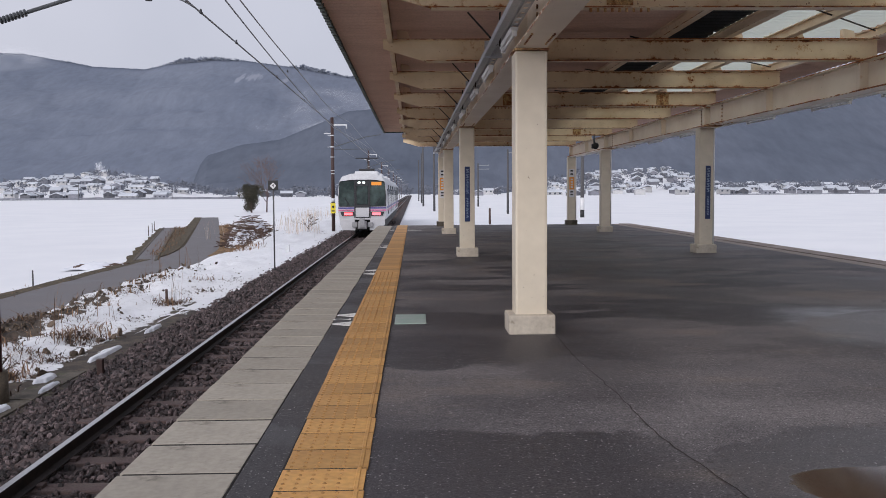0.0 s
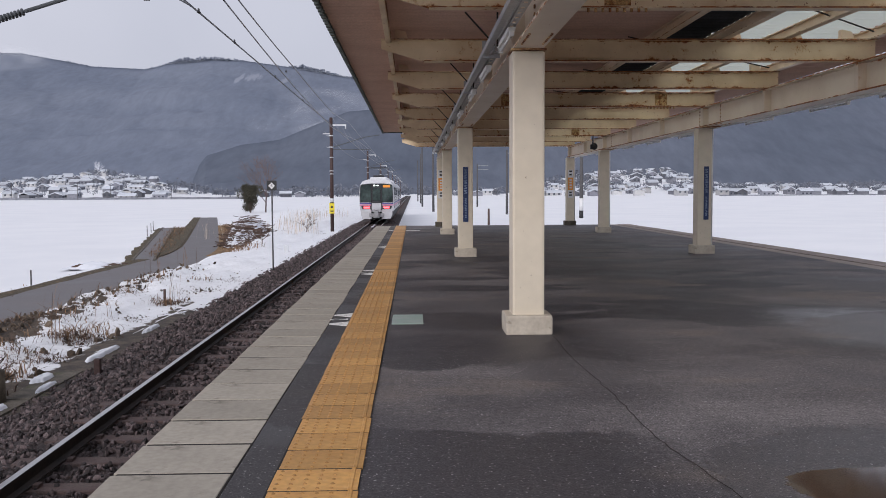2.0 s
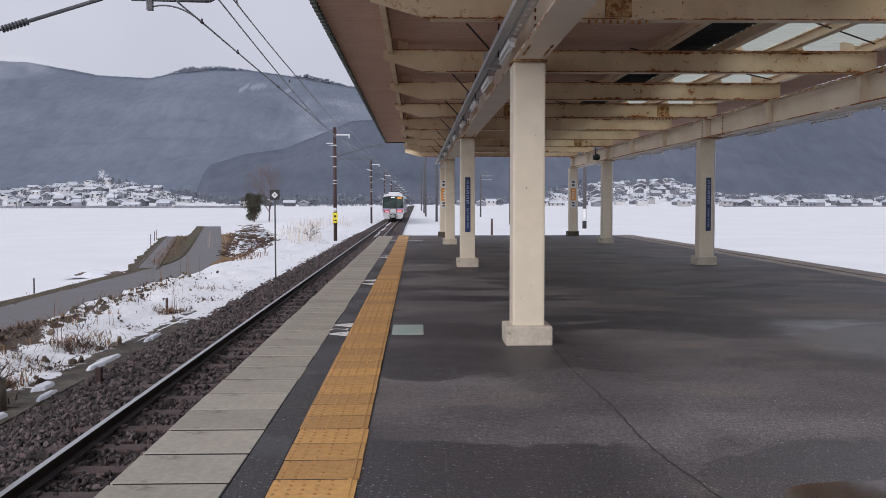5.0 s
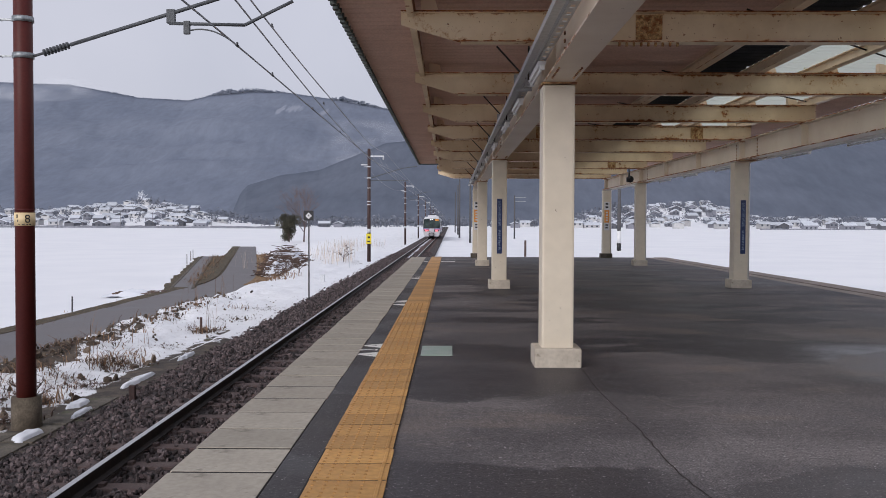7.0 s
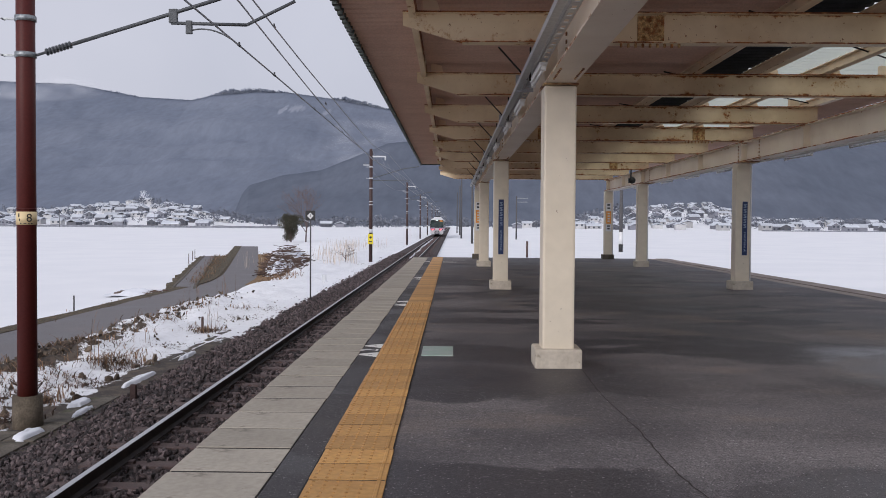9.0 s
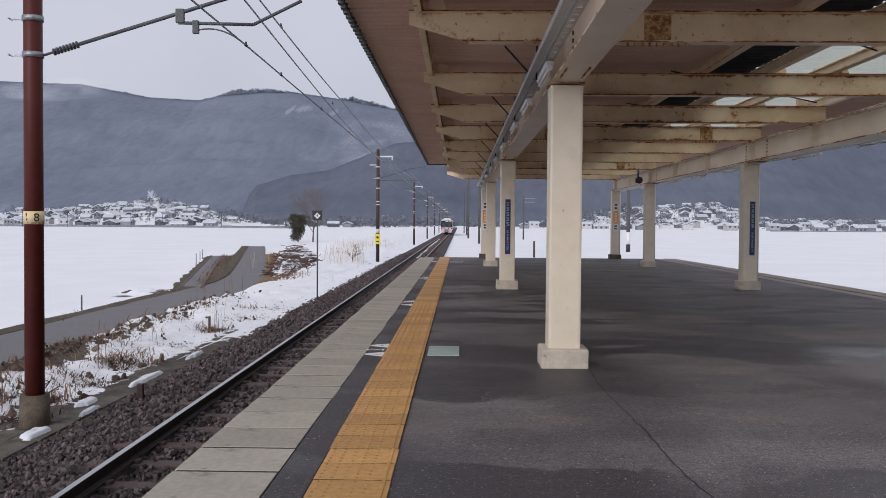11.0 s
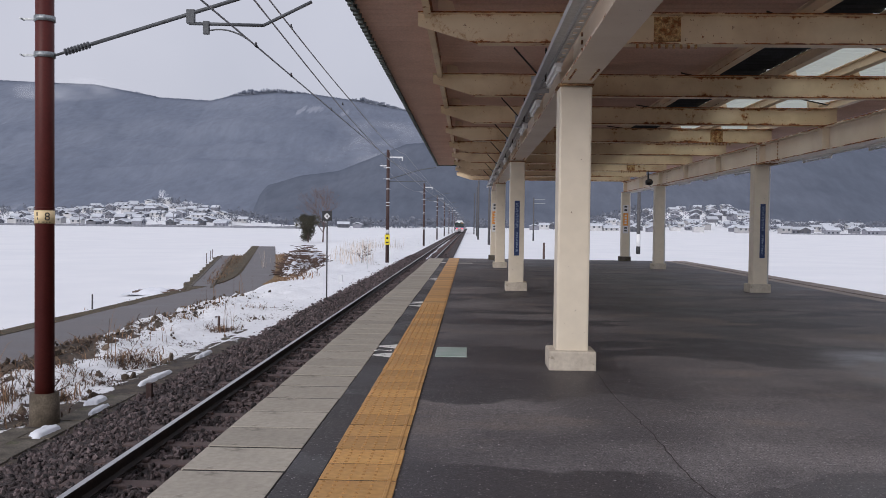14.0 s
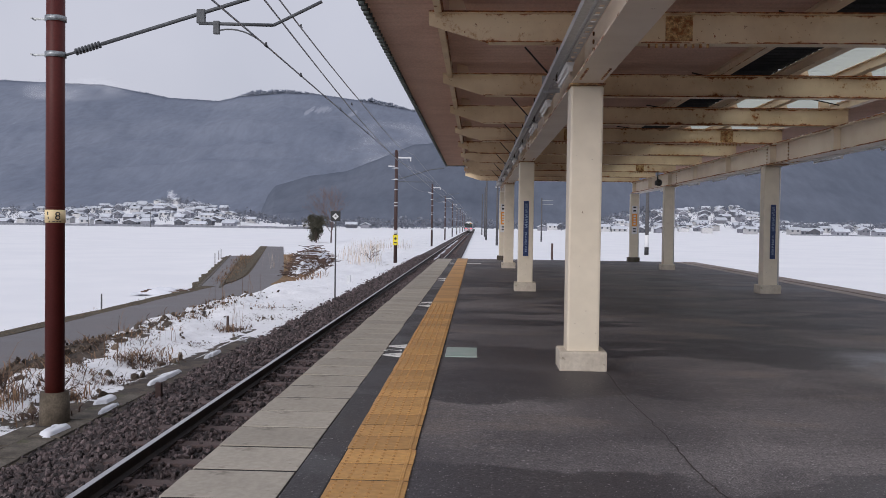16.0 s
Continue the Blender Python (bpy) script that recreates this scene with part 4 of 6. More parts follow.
        for i in range(k + 1):
            y = y0 + (y1 - y0) * i / k
            w = amp * math.sin(i * math.pi / 2 + 0.4)
            for x, z in ((x0, z0), (x1, z1)):
                verts += [(x, y, z + w), (x, y, z + w + 0.004)]
        for i in range(k):
            a, b = 4 * i, 4 * i + 4
            faces += [(a, b, b + 2, a + 2), (a + 1, a + 3, b + 3, b + 1), (a, a + 1, b + 1, b), (a + 2, b + 2, b + 3, a + 3)]
        index = [0] * len(faces)
        ob = raw(name, verts, faces, mat if isinstance(mat, list) else [mat], c, index=index)
        return tagged(ob, label)

    zr = B1 + 0.14
    sheet("roof_sheet", -0.36, 0.36, ROOF_START, ROOF_END, zr - 0.01, zr, SHEET, "brown corrugated eave sheet")
    sheet("roof_sheet", 0.36, 3.78, ROOF_START, 33.8, zr, zr + 0.02, SHEET, "brown corrugated roof sheet")
    sheet("roof_sheet", 4.9 + 1.6, 7.6, ROOF_START, 33.8, zr + 0.02, zr - 0.02, SHEET, "brown corrugated roof sheet")
    y = ROOF_START
    k = 0
    while y < 33.7:
        y1 = min(y + 3.15, 33.8)
        sheet("roof_light", 4.645, 5.37, y + 0.02, y1 - 0.02, zr + 0.02, zr + 0.02, CLEAR, "translucent white corrugated roof light")
        sheet("roof_light", 5.39, 6.49, y + 0.02, y1 - 0.02, zr + 0.02, zr + 0.02, CLEAR if k % 3 != 9 else SHEET, "translucent white corrugated roof light")
        sheet("roof_panel", 3.79, 4.61, y + 0.02, y1 - 0.02, zr + 0.03, zr + 0.03, DARK, "dark solid roof panel")
        y += 3.15
        k += 1
    bm = bmesh.new()
    for i in range(int((ROOF_END - ROOF_START) / 0.19)):
        yy = ROOF_START + 0.19 * i
        box(bm, -0.400, -0.345, yy, yy + 0.095, zr - 0.080, zr + 0.060)
    box(bm, -0.385, -0.350, ROOF_START, ROOF_END, zr - 0.045, zr + 0.055)
    part("eave_edge", bm, SHEET_EDGE, c, "dark green scalloped eave edge")
    bm = bmesh.new()
    box(bm, -0.39, 0.4, ROOF_END, ROOF_END + 0.02, zr - 0.06, zr + 0.03)
    part("eave_end_trim", bm, SHEET_EDGE, c)
    # cable conduit and brackets along the track side of the girder
    bm = bmesh.new()
    for cx, z in ((COL_L - 0.20, G0 + 0.20), (COL_L - 0.24, G0 + 0.27)):
        rod(bm, (cx, GIRDER_START, z), (cx, 33.5, z), 0.022, seg=8)
    extrude(bm, [(COL_L - 0.31, G0 + 0.17), (COL_L - 0.31, G0 + 0.12), (COL_L - 0.25, G0 + 0.12), (COL_L - 0.25, G0 + 0.17), (COL_L - 0.254, G0 + 0.17),
                 (COL_L - 0.254, G0 + 0.124), (COL_L - 0.306, G0 + 0.124), (COL_L - 0.306, G0 + 0.17)], "y", GIRDER_START, 33.5)
    part("conduit", bm, CONDUIT, c, "grey metal cable conduit")
    bm = bmesh.new()
    rod(bm, (COL_R + 0.17, ROOF_START, G0 - 0.01), (COL_R + 0.17, 33.5, G0 - 0.01), 0.02, seg=8)
    part("conduit", bm, LAMP_WHITE, c, "white lighting conduit")
    bm = bmesh.new()
    for y in [b + 1.0 for b in BEAM_YS[:-1]]:
        box(bm, COL_L - 0.31, COL_L - 0.13, y, y + 0.012, G0 + 0.10, G0 + 0.27)
    part("conduit_bracket", bm, CONDUIT, c)
    # a slotted strut that carries the lamps beside the conduit
    bm = bmesh.new()
    for sx in (COL_L - 0.215, COL_L - 0.165):
        box(bm, sx, sx + 0.016, GIRDER_START, 33.5, G0 + 0.132, G0 + 0.138)
    for i in range(148):
        yy = GIRDER_START + 0.194 * i
        box(bm, COL_L - 0.199, COL_L - 0.165, yy, yy + 0.10, G0 + 0.132, G0 + 0.138)
    part("slotted_strut", bm, CONDUIT, c, "slotted grey metal strut")
    return c


canopy = build_canopy()


def tube_lamp(x, y, z, grp, length=1.25):
    lamp = thing("strip_lamp", (x, y, z), "unlit white fluorescent strip lamp under the canopy girder", "strip lamp", grp)
    bm = bmesh.new()
    extrude(bm, [(-0.035, 0.03), (0.035, 0.03), (0.025, 0.0), (-0.025, 0.0)], "y", 0, length)
    part("housing", bm, LAMP_WHITE, lamp)
    bm = bmesh.new()
    rod(bm, (0, 0.04, -0.022), (0, length - 0.04, -0.022), 0.013, seg=8)
    part("tube", bm, SIGN_WHITE, lamp)
    for yy in (0.01, length - 0.05):
        bm = bmesh.new()
        box(bm, -0.02, 0.02, yy, yy + 0.04, -0.04, 0.0)
        part("socket", bm, LAMP_WHITE, lamp)


for y in (10.4, 12.5, 15.2, 19.4, 22.2, 24.9, 28.8):
    tube_lamp(COL_R + 0.24, y, G0 - 0.03, "strip lamps on the field side")
for y in (7.6, 9.9, 12.2, 15.4, 18.6, 21.8, 25.0):
    tube_lamp(COL_L - 0.185, y, G0 + 0.09, "strip lamps on the track side", 1.0)


def bars(parent, x0, x1, z_top, count, cell, y, mat, gap=0.25):
    for k in range(count):
        bm = bmesh.new()
        z = z_top - k * cell
        box(bm, x0, x1, y - 0.002, y, z - cell * (1 - gap), z)
        part("lettering_bar", bm, mat, parent)


def canopy_column(x, y, sign=None):
    col = thing("canopy_column", (x, y, 0), "square cream-painted steel column on a concrete foot", "column", "canopy columns")
    h = 0.143
    bm = bmesh.new()
    box(bm, -h, h, -h, h, 0.13, G0 - 0.02, 0.022)
    part("shaft", bm, CREAM_CLEAN, col)
    bm = bmesh.new()
    box(bm, -0.207, 0.207, -0.207, 0.207, -0.01, 0.17, 0.018)
    part("foot", bm, BASE_CONC if y < 30 else OLD_CONC, col, "chipped pale concrete foot" if y < 30 else "dark stained concrete foot")
    if x > 3:
        bm = bmesh.new()
        rod(bm, (h + 0.02, -0.1, 0.17), (h + 0.02, -0.1, G0), 0.018, seg=8)
        part("downpipe", bm, LAMP_WHITE, col)
    if sign == "navy":
        bm = bmesh.new()
        o = 0.0 if x < 3 else 0.035
        box(bm, o - 0.05, o + 0.05, -h - 0.012, -h, 0.68, 1.74, 0.003)
        s = part("name_sign", bm, NAVY, col, "narrow navy blue vertical sign with pale lettering")
        for z_top, count, cell, wd in ((1.69, 5, 0.098, 0.028), (1.14, 6, 0.066, 0.020)):
            for k in range(count):
                zz = z_top - k * cell
                for q, (a0, a1) in enumerate(((-1, 1), (-0.8, 0.35), (-0.2, 1), (-1, 0.9))):
                    bm = bmesh.new()
                    box(bm, o + a0 * wd, o + a1 * wd, -h - 0.015, -h - 0.011, zz - cell * (0.14 + 0.20 * q), zz - cell * (0.04 + 0.20 * q))
                    part("lettering_bar", bm, SIGN_GREY, s)
    elif sign == "orange":
        bm = bmesh.new()
        box(bm, -0.10, 0.10, -h - 0.012, -h, 1.02, 2.05, 0.003)
        s = part("notice_sign", bm, SIGN_WHITE, col, "white and orange vertical sign with pictograms")
        bm = bmesh.new()
        box(bm, -0.09, 0.09, -h - 0.014, -h - 0.012, 1.30, 1.76)
        part("orange_field", bm, ORANGE, s)
        bars(s, -0.05, 0.05, 2.02, 2, 0.12, -h - 0.014, BLACK_PAINT, 0.5)
        bars(s, -0.04, 0.04, 1.70, 4, 0.095, -h - 0.016, SIGN_WHITE, 0.45)
        bars(s, -0.05, 0.05, 1.24, 2, 0.1, -h - 0.014, BLACK_PAINT, 0.5)
    return col


for y, s in ((8.1, None), (17.75, "navy"), (27.2, None), (33.3, "orange")):
    canopy_column(COL_L, y, s)
for y, s in ((8.1, None), (18.15, "navy"), (27.7, None), (33.7, "orange")):
    canopy_column(COL_R, y, s)


# ---------------------------------------------------------------- overhead line
POLE_X = -4.75
POLE_YS = [11.8, 61, 110, 155, 200, 245, 290, 340, 395]


def catenary_pole(x, y, near):
    z0 = ground_z(x, y)
    p = thing("catenary_pole", (x, y, z0), "slim red-brown painted steel pole carrying the overhead line" if near else
              "dark brown steel pole carrying the overhead line", "pole", "poles of the overhead line")
    top = 6.2 - z0 if not near else 6.6 - z0
    mat = POLE if near else POLE_FAR
    bm = bmesh.new()
    rod(bm, (0, 0, 0.1), (0, 0, top), 0.125, 0.115 if near else 0.11, seg=20 if near else 10)
    part("shaft", bm, mat, p)
    if near:
        bm = bmesh.new()
        rod(bm, (0, 0, -0.25), (0, 0, 0.42), 0.20, 0.185, seg=20)
        part("footing", bm, FOOTING, p, "weathered round concrete footing")
        bm = bmesh.new()
        rod(bm, (0, 0, 2.86), (0, 0, 2.875), 0.128, seg=20)
        part("seam", bm, POLE, p)
    arm_z = 3.42 - z0 if near else 5.0 - z0
    for k, z in enumerate((arm_z, arm_z + 0.47) if near else (arm_z, arm_z - 0.75)):
        bm = bmesh.new()
        rod(bm, (0, 0, z - 0.035), (0, 0, z + 0.035), 0.135, seg=16)
        box(bm, -0.30, -0.12, -0.02, 0.02, z - 0.012, z + 0.012)
        rod(bm, (-0.30, -0.06, z), (-0.30, 0.06, z), 0.012, seg=6)
        part("clamp", bm, PORC if not near else STEEL, p, "pale metal band clamp")
    if near:
        a, b = Vector((0.14, 0, arm_z)), Vector((3.37, 0, 4.42 - z0))
        d = (b - a).normalized()
        bm = bmesh.new()
        tube(bm, [a + d * 0.5, b], 0.026, 10)
        part("cantilever", bm, GALV, p, "dark grey steel cantilever tube")
        bm = bmesh.new()
        rod(bm, a, a + d * 0.55, 0.018, seg=10)
        for k in range(8):
            rod(bm, a + d * (0.14 + 0.045 * k), a + d * (0.158 + 0.045 * k), 0.048, seg=12)
        part("insulator", bm, GALV, p, "ribbed grey rod insulator")
        q = a + d * 1.88
        bm = bmesh.new()
        box(bm, q.x - 0.06, q.x + 0.05, -0.03, 0.03, q.z - 0.13, q.z + 0.05, 0.008)
        tube(bm, [(q.x - 0.03, 0, q.z - 0.13), (q.x + 0.95, 0, q.z - 0.15), (q.x + 1.58, 0, q.z + 0.16)], 0.022, 8)
        part("steady_tube", bm, GALV, p, "bent lower steady tube")
        bm = bmesh.new()
        box(bm, q.x + 0.16, q.x + 0.24, -0.03, 0.03, q.z - 0.27, q.z - 0.10, 0.008)
        pts = [(q.x + 0.24 + 0.62 * s, 0, q.z - 0.22 + 0.14 * s * (1 - s) - 0.20 * s * s) for s in [i / 8 for i in range(9)]]
        tube(bm, pts, 0.010, 6)
        part("registration_arm", bm, GALV, p, "thin curved registration arm")
        bm = bmesh.new()
        rod(bm, (0, 0, 1.30 - z0 - 0.085), (0, 0, 1.30 - z0 + 0.085), 0.1285, seg=28)
        s = part("number_plate", bm, PALE_YELLOW, p, "pale yellow plate with a black 8 wrapped round the pole")

        def on_pole(across, zz, r):
            turn = 25.4 + math.degrees(math.asin(across / 0.13))
            return pose(r * math.sin(radians(turn)), -r * math.cos(radians(turn)), 1.30 - z0 + zz, 0, 0, turn)
        text_mesh("8", 0.15, BLACK_PAINT, "numeral", s, on_pole(0.03, 0.0, 0.134) @ pose(0, 0, 0, 90, 0, 0), 1.0)
        for across, zz, w, hh in ((-0.092, 0.038, 0.018, 0.045), (-0.085, -0.022, 0.014, 0.030), (-0.07, -0.068, 0.02, 0.010), (-0.02, -0.068, 0.03, 0.010),
                                  (0.025, -0.068, 0.02, 0.010), (0.06, -0.068, 0.02, 0.010)):
            bm = bmesh.new()
            box(bm, -w / 2, w / 2, -0.0015, 0.0015, -hh / 2, hh / 2)
            bmesh.ops.transform(bm, matrix=on_pole(across, zz, 0.1295), verts=bm.verts[:])
            part("lettering_bar", bm, BLACK_PAINT, s)
    else:
        bm = bmesh.new()
        box(bm, 0, 0.95, -0.04, 0.04, top - 0.55, top - 0.45)
        part("crossarm", bm, PORC, p, "pale crossarm")
        bm = bmesh.new()
        rod(bm, (0.95, 0, top - 0.75), (0.95, 0, top - 0.45), 0.05, seg=8)
        part("insulator", bm, PORC, p, "pale insulator")
        bm = bmesh.new()
        box(bm, -0.55, 0.1, -0.04, 0.04, arm_z + 0.1, arm_z + 0.16)
        part("crossarm", bm, PORC, p, "short pale crossarm")
        bm = bmesh.new()
        tube(bm, [(0.1, 0, arm_z - 0.75), (2.2, 0, arm_z - 0.1), (3.2, 0, arm_z + 0.05)], 0.03, 6)
        tube(bm, [(0.1, 0, arm_z - 0.9), (2.6, 0, arm_z - 0.9)], 0.025, 6)
        part("cantilever", bm, GALV, p)
        for zz in (2.05, 3.9, 4.1, 5.0):
            bm = bmesh.new()
            rod(bm, (0, 0, zz), (0, 0, zz + (0.25 if zz < 3 else 0.05)), 0.135, seg=10)
            part("band", bm, PORC, p, "pale band round the pole")
    return p


for i, y in enumerate(POLE_YS):
    pl = catenary_pole(-4.87 if i == 0 else POLE_X, y, i == 0)
    if i == 1:
        bm = bmesh.new()
        box(bm, -0.17, 0.17, -0.145, -0.135, 1.30, 1.98, 0.003)
        s = part("warning_sign", bm, YELLOW_SIGN, pl, "bright yellow warning plate")
        bm = bmesh.new()
        rod(bm, (0, -0.148, 1.74), (0, -0.144, 1.74), 0.08, seg=12)
        part("pictogram", bm, BLACK_PAINT, s)
        bm = bmesh.new()
        box(bm, -0.10, 0.10, -0.148, -0.144, 1.42, 1.50)
        part("lettering_bar", bm, BLACK_PAINT, s)


def wire(name, pts, r, label, sag=0.0):
    bm = bmesh.new()
    for a, b in zip(pts, pts[1:]):
        k = 10
        run = []
        for i in range(k + 1):
            s = i / k
            v = Vector(a).lerp(Vector(b), s)
            v.z -= sag * 4 * s * (1 - s)
            run.append(v)
        tube(bm, run, r, 5)
    w = part(name, bm, WIRE)
    return tagged(w, label, "overhead wire", "overhead wires")


far_ys = POLE_YS[2:]
wire("contact_wire", [(-2.08, -40.09, 3.56), (-2.08, 11.82, 3.56), (-2.31, 64.36, 3.62)] + [(-2.0 - 0.3 * (i % 2), y, 3.6) for i, y in enumerate(far_ys)], 0.012,
     "thin contact wire over the track")
wire("messenger_wire", [(-1.83, -31.65, 4.68), (-2.08, 11.82, 4.12), (-2.52, 24.90, 4.07), (-2.95, 41.15, 4.15), (-3.10, 64.36, 4.78)] + [(-2.2, y, 4.6) for y in far_ys], 0.012,
     "messenger wire over the track", 0.02)
wire("feeder_wire", [(-1.83, -31.65, 4.78), (-2.08, 12.66, 4.34), (-2.29, 23.21, 4.34), (-2.55, 36.93, 4.43), (-3.84, 64.36, 6.15)] + [(-3.7, y, 5.7) for y in far_ys], 0.012,
     "feeder wire above the track", 0.03)
wire("feeder_wire", [(-5.2, 61, 5.3)] + [(-5.2, y, 5.2) for y in far_ys], 0.010, "feeder wire beside the poles", 0.6)
for x, y, z in ((-2.08, 11.8, 3.56), (-2.09, 14.2, 3.563), (-2.11, 18.5, 3.568), (-2.13, 23.3, 3.574), (-2.115, 14.3, 4.34), (-2.3, 21.5, 4.07)):
    bm = bmesh.new()
    rod(bm, (x, y - 0.05, z), (x, y + 0.05, z), 0.018, seg=8)
    box(bm, x - 0.010, x + 0.010, y - 0.02, y + 0.02, z + 0.008, z + 0.045, 0.003)
    tagged(part("wire_clamp", bm, TRAIN_DARK), "small dark clamp on an overhead wire", "wire clamp", "wire clamps")
bm = bmesh.new()
for k in range(30):
    y = 36 + 4.5 * k
    rod(bm, (-2.2, y, 3.6), (-2.5, y, 4.2), 0.005, seg=4)
tagged(part("dropper_wires", bm, WIRE), "thin droppers between messenger and contact wire", "overhead wire", kind="stuff")


def utility_pole(x, y, h, r, label, bands=False, arms=0):
    z0 = ground_z(x, y)
    p = thing("utility_pole", (x, y, z0), label, "pole", "utility poles")
    bm = bmesh.new()
    rod(bm, (0, 0, -0.2), (0, 0, h), r, r * 0.75, seg=12)
    part("shaft", bm, POLE_CONC, p)
    if bands:
        bm = bmesh.new()
        rod(bm, (0, 0, 0.9), (0, 0, 2.35), r + 0.01, seg=14)
        part("white_band", bm, SIGN_WHITE, p, "white painted band")
        bm = bmesh.new()
        rod(bm, (0, 0, 0.0), (0, 0, 0.9), r + 0.012, seg=14)
        part("black_band", bm, BLACK_PAINT, p, "black painted band")
    for k in range(arms):
        bm = bmesh.new()
        box(bm, -0.1, 2.3, -0.05, 0.05, h - 0.5 - 0.8 * k, h - 0.38 - 0.8 * k)
        part("crossarm", bm, STEEL, p)
    return p


for x, y, h, r in ((3.5, 129, 9.5, 0.17), (2.4, 172, 12, 0.17), (2.5, 222, 12, 0.17), (2.1, 270, 12, 0.17)):
    utility_pole(x, y, h, r, "plain grey concrete utility pole in the snow")
utility_pole(14.0, 190, 9.0, 0.17, "grey pole with double crossarm in the snow", arms=2)
utility_pole(13.8, 128, 9.0, 0.17, "grey pole with crossarm in the snow", arms=1)
utility_pole(20.6, 108, 9.5, 0.24, "dark pole with white and black bands at its foot", bands=True)
for u, yy in ((-0.43, 480), (-0.36, 470), (-0.26, 500), (-0.48, 450), (-0.325, 520)):
    utility_pole(u * yy, yy, 9, 0.15, "thin grey utility pole across the field")


# ---------------------------------------------------------------- train
def build_train():
    tr = thing("train", (TRACK_X, 55, RAIL_Z), "two-car silver commuter train with red tail lamps lit, leaving the station", "train")
    L, W, H0, H1 = 20.0, 1.45, 0.95, 3.62
    side = [(-W * 0.94, 0.95), (-W, 1.45), (-W, 2.6), (-W * 0.955, 3.15), (-W * 0.80, 3.48), (-W * 0.45, 3.62), (0, 3.66),
            (W * 0.45, 3.62), (W * 0.80, 3.48), (W * 0.955, 3.15), (W, 2.6), (W, 1.45), (W * 0.94, 0.95)]
    for c in range(2):
        y0 = 0.0 + c * 20.3
        car = part("car_body", bm_prism(side, y0 + 0.25, y0 + L), TRAIN_SILVER, tr, "silver car body with a pale roof")
        bm = bmesh.new()
        extrude(bm, [(-W * 0.80, 3.49), (-W * 0.45, 3.64), (0, 3.685), (W * 0.45, 3.64), (W * 0.80, 3.49)], "y", y0 + 0.3, y0 + L - 0.1)
        part("roof", bm, TRAIN_ROOF, car)
        for yy in (5.0, 13.0):
            bm = bmesh.new()
            box(bm, -0.75, 0.75, y0 + yy, y0 + yy + 3.2, 3.62, 3.93, 0.10)
            part("roof_unit", bm, TRAIN_ROOF, car, "pale roof air-conditioning unit")
        for sgn in (-1, 1):
            for k in range(9):
                bm = bmesh.new()
                yy = y0 + 1.6 + 2.0 * k
                door = k % 3 == 1
                box(bm, sgn * (W - 0.02), sgn * (W + 0.012), yy, yy + (1.3 if door else 1.5), 1.2 if door else 1.85, 3.0 if door else 2.75, 0.01)
                part("side_door" if door else "side_window", bm, TRAIN_DARK if door else TRAIN_GLASS, car)
            bm = bmesh.new()
            box(bm, sgn * (W - 0.03), sgn * (W + 0.008), y0 + 0.4, y0 + L - 0.1, 1.60, 1.72)
            part("stripe", bm, TRAIN_BLUE, car)
            bm = bmesh.new()
            box(bm, sgn * (W - 0.03), sgn * (W + 0.008), y0 + 0.4, y0 + L - 0.1, 1.42, 1.54)
            part("stripe", bm, TRAIN_PINK, car)
        bm = bmesh.new()
        box(bm, -1.25, 1.25, y0 + 0.5, y0 + L - 0.3, 0.32, 0.96, 0.05)
        part("underframe", bm, TRAIN_UNDER, car)
        for yy in (2.6, 4.7, 15.2, 17.3):
            bm = bmesh.new()
            for sgn in (-1, 1):
                rod(bm, (sgn * 0.50, y0 + yy, 0.43), (sgn * 0.63, y0 + yy, 0.43), 0.43, seg=20)
            rod(bm, (-0.5, y0 + yy, 0.43), (0.5, y0 + yy, 0.43), 0.07, seg=8)
            part("wheelset", bm, TRAIN_UNDER, car)
    # the end of the train that faces back to the station
    face = bm_prism([(x * 0.985, z) for x, z in side], 0.0, 0.26)
    front = part("cab_front", face, TRAIN_WHITE, tr, "white train end with large dark windscreens")
    bm = bmesh.new()
    extrude(bm, [(-W * 0.95, 3.15), (-W * 0.80, 3.50), (-W * 0.45, 3.66), (0, 3.70), (W * 0.45, 3.66), (W * 0.80, 3.50), (W * 0.95, 3.15),
                 (W * 0.9, 3.22), (W * 0.4, 3.32), (-W * 0.4, 3.32), (-W * 0.9, 3.22)], "y", -0.16, 0.3)
    part("roof_visor", bm, TRAIN_ROOF, front)
    for sgn in (-1, 1):
        bm = bmesh.new()
        extrude(bm, [(sgn * 0.47, 1.78), (sgn * 1.30, 1.78), (sgn * 1.37, 2.2), (sgn * 1.34, 3.05), (sgn * 1.22, 3.22), (sgn * 0.47, 3.26)], "y", -0.035, 0.02)
        glass = part("windscreen", bm, TRAIN_GLASS, front, "dark green windscreen")
        bm = bmesh.new()
        tube(bm, [(sgn * 0.75, -0.05, 1.74), (sgn * 1.05, -0.05, 2.25)], 0.02, 5)
        part("wiper", bm, TRAIN_DARK, glass)
        bm = bmesh.new()
        extrude(bm, [(sgn * 0.50, 1.18), (sgn * 1.22, 1.18), (sgn * 1.30, 1.42), (sgn * 0.50, 1.42)], "y", -0.05, 0.02)
        holder = part("lamp_housing", bm, TRAIN_DARK, front, "dark lamp housing")
        bm = bmesh.new()
        box(bm, sgn * 0.58, sgn * 1.08, -0.075, -0.045, 1.22, 1.37, 0.02)
        part("tail_lamp", bm, TAIL, holder, "glowing red tail lamp")
        bm = bmesh.new()
        box(bm, sgn * 0.43, sgn * 0.475, -0.06, 0.02, 1.05, 3.2)
        part("gangway_frame", bm, TRAIN_DARK, front)
        bm = bmesh.new()
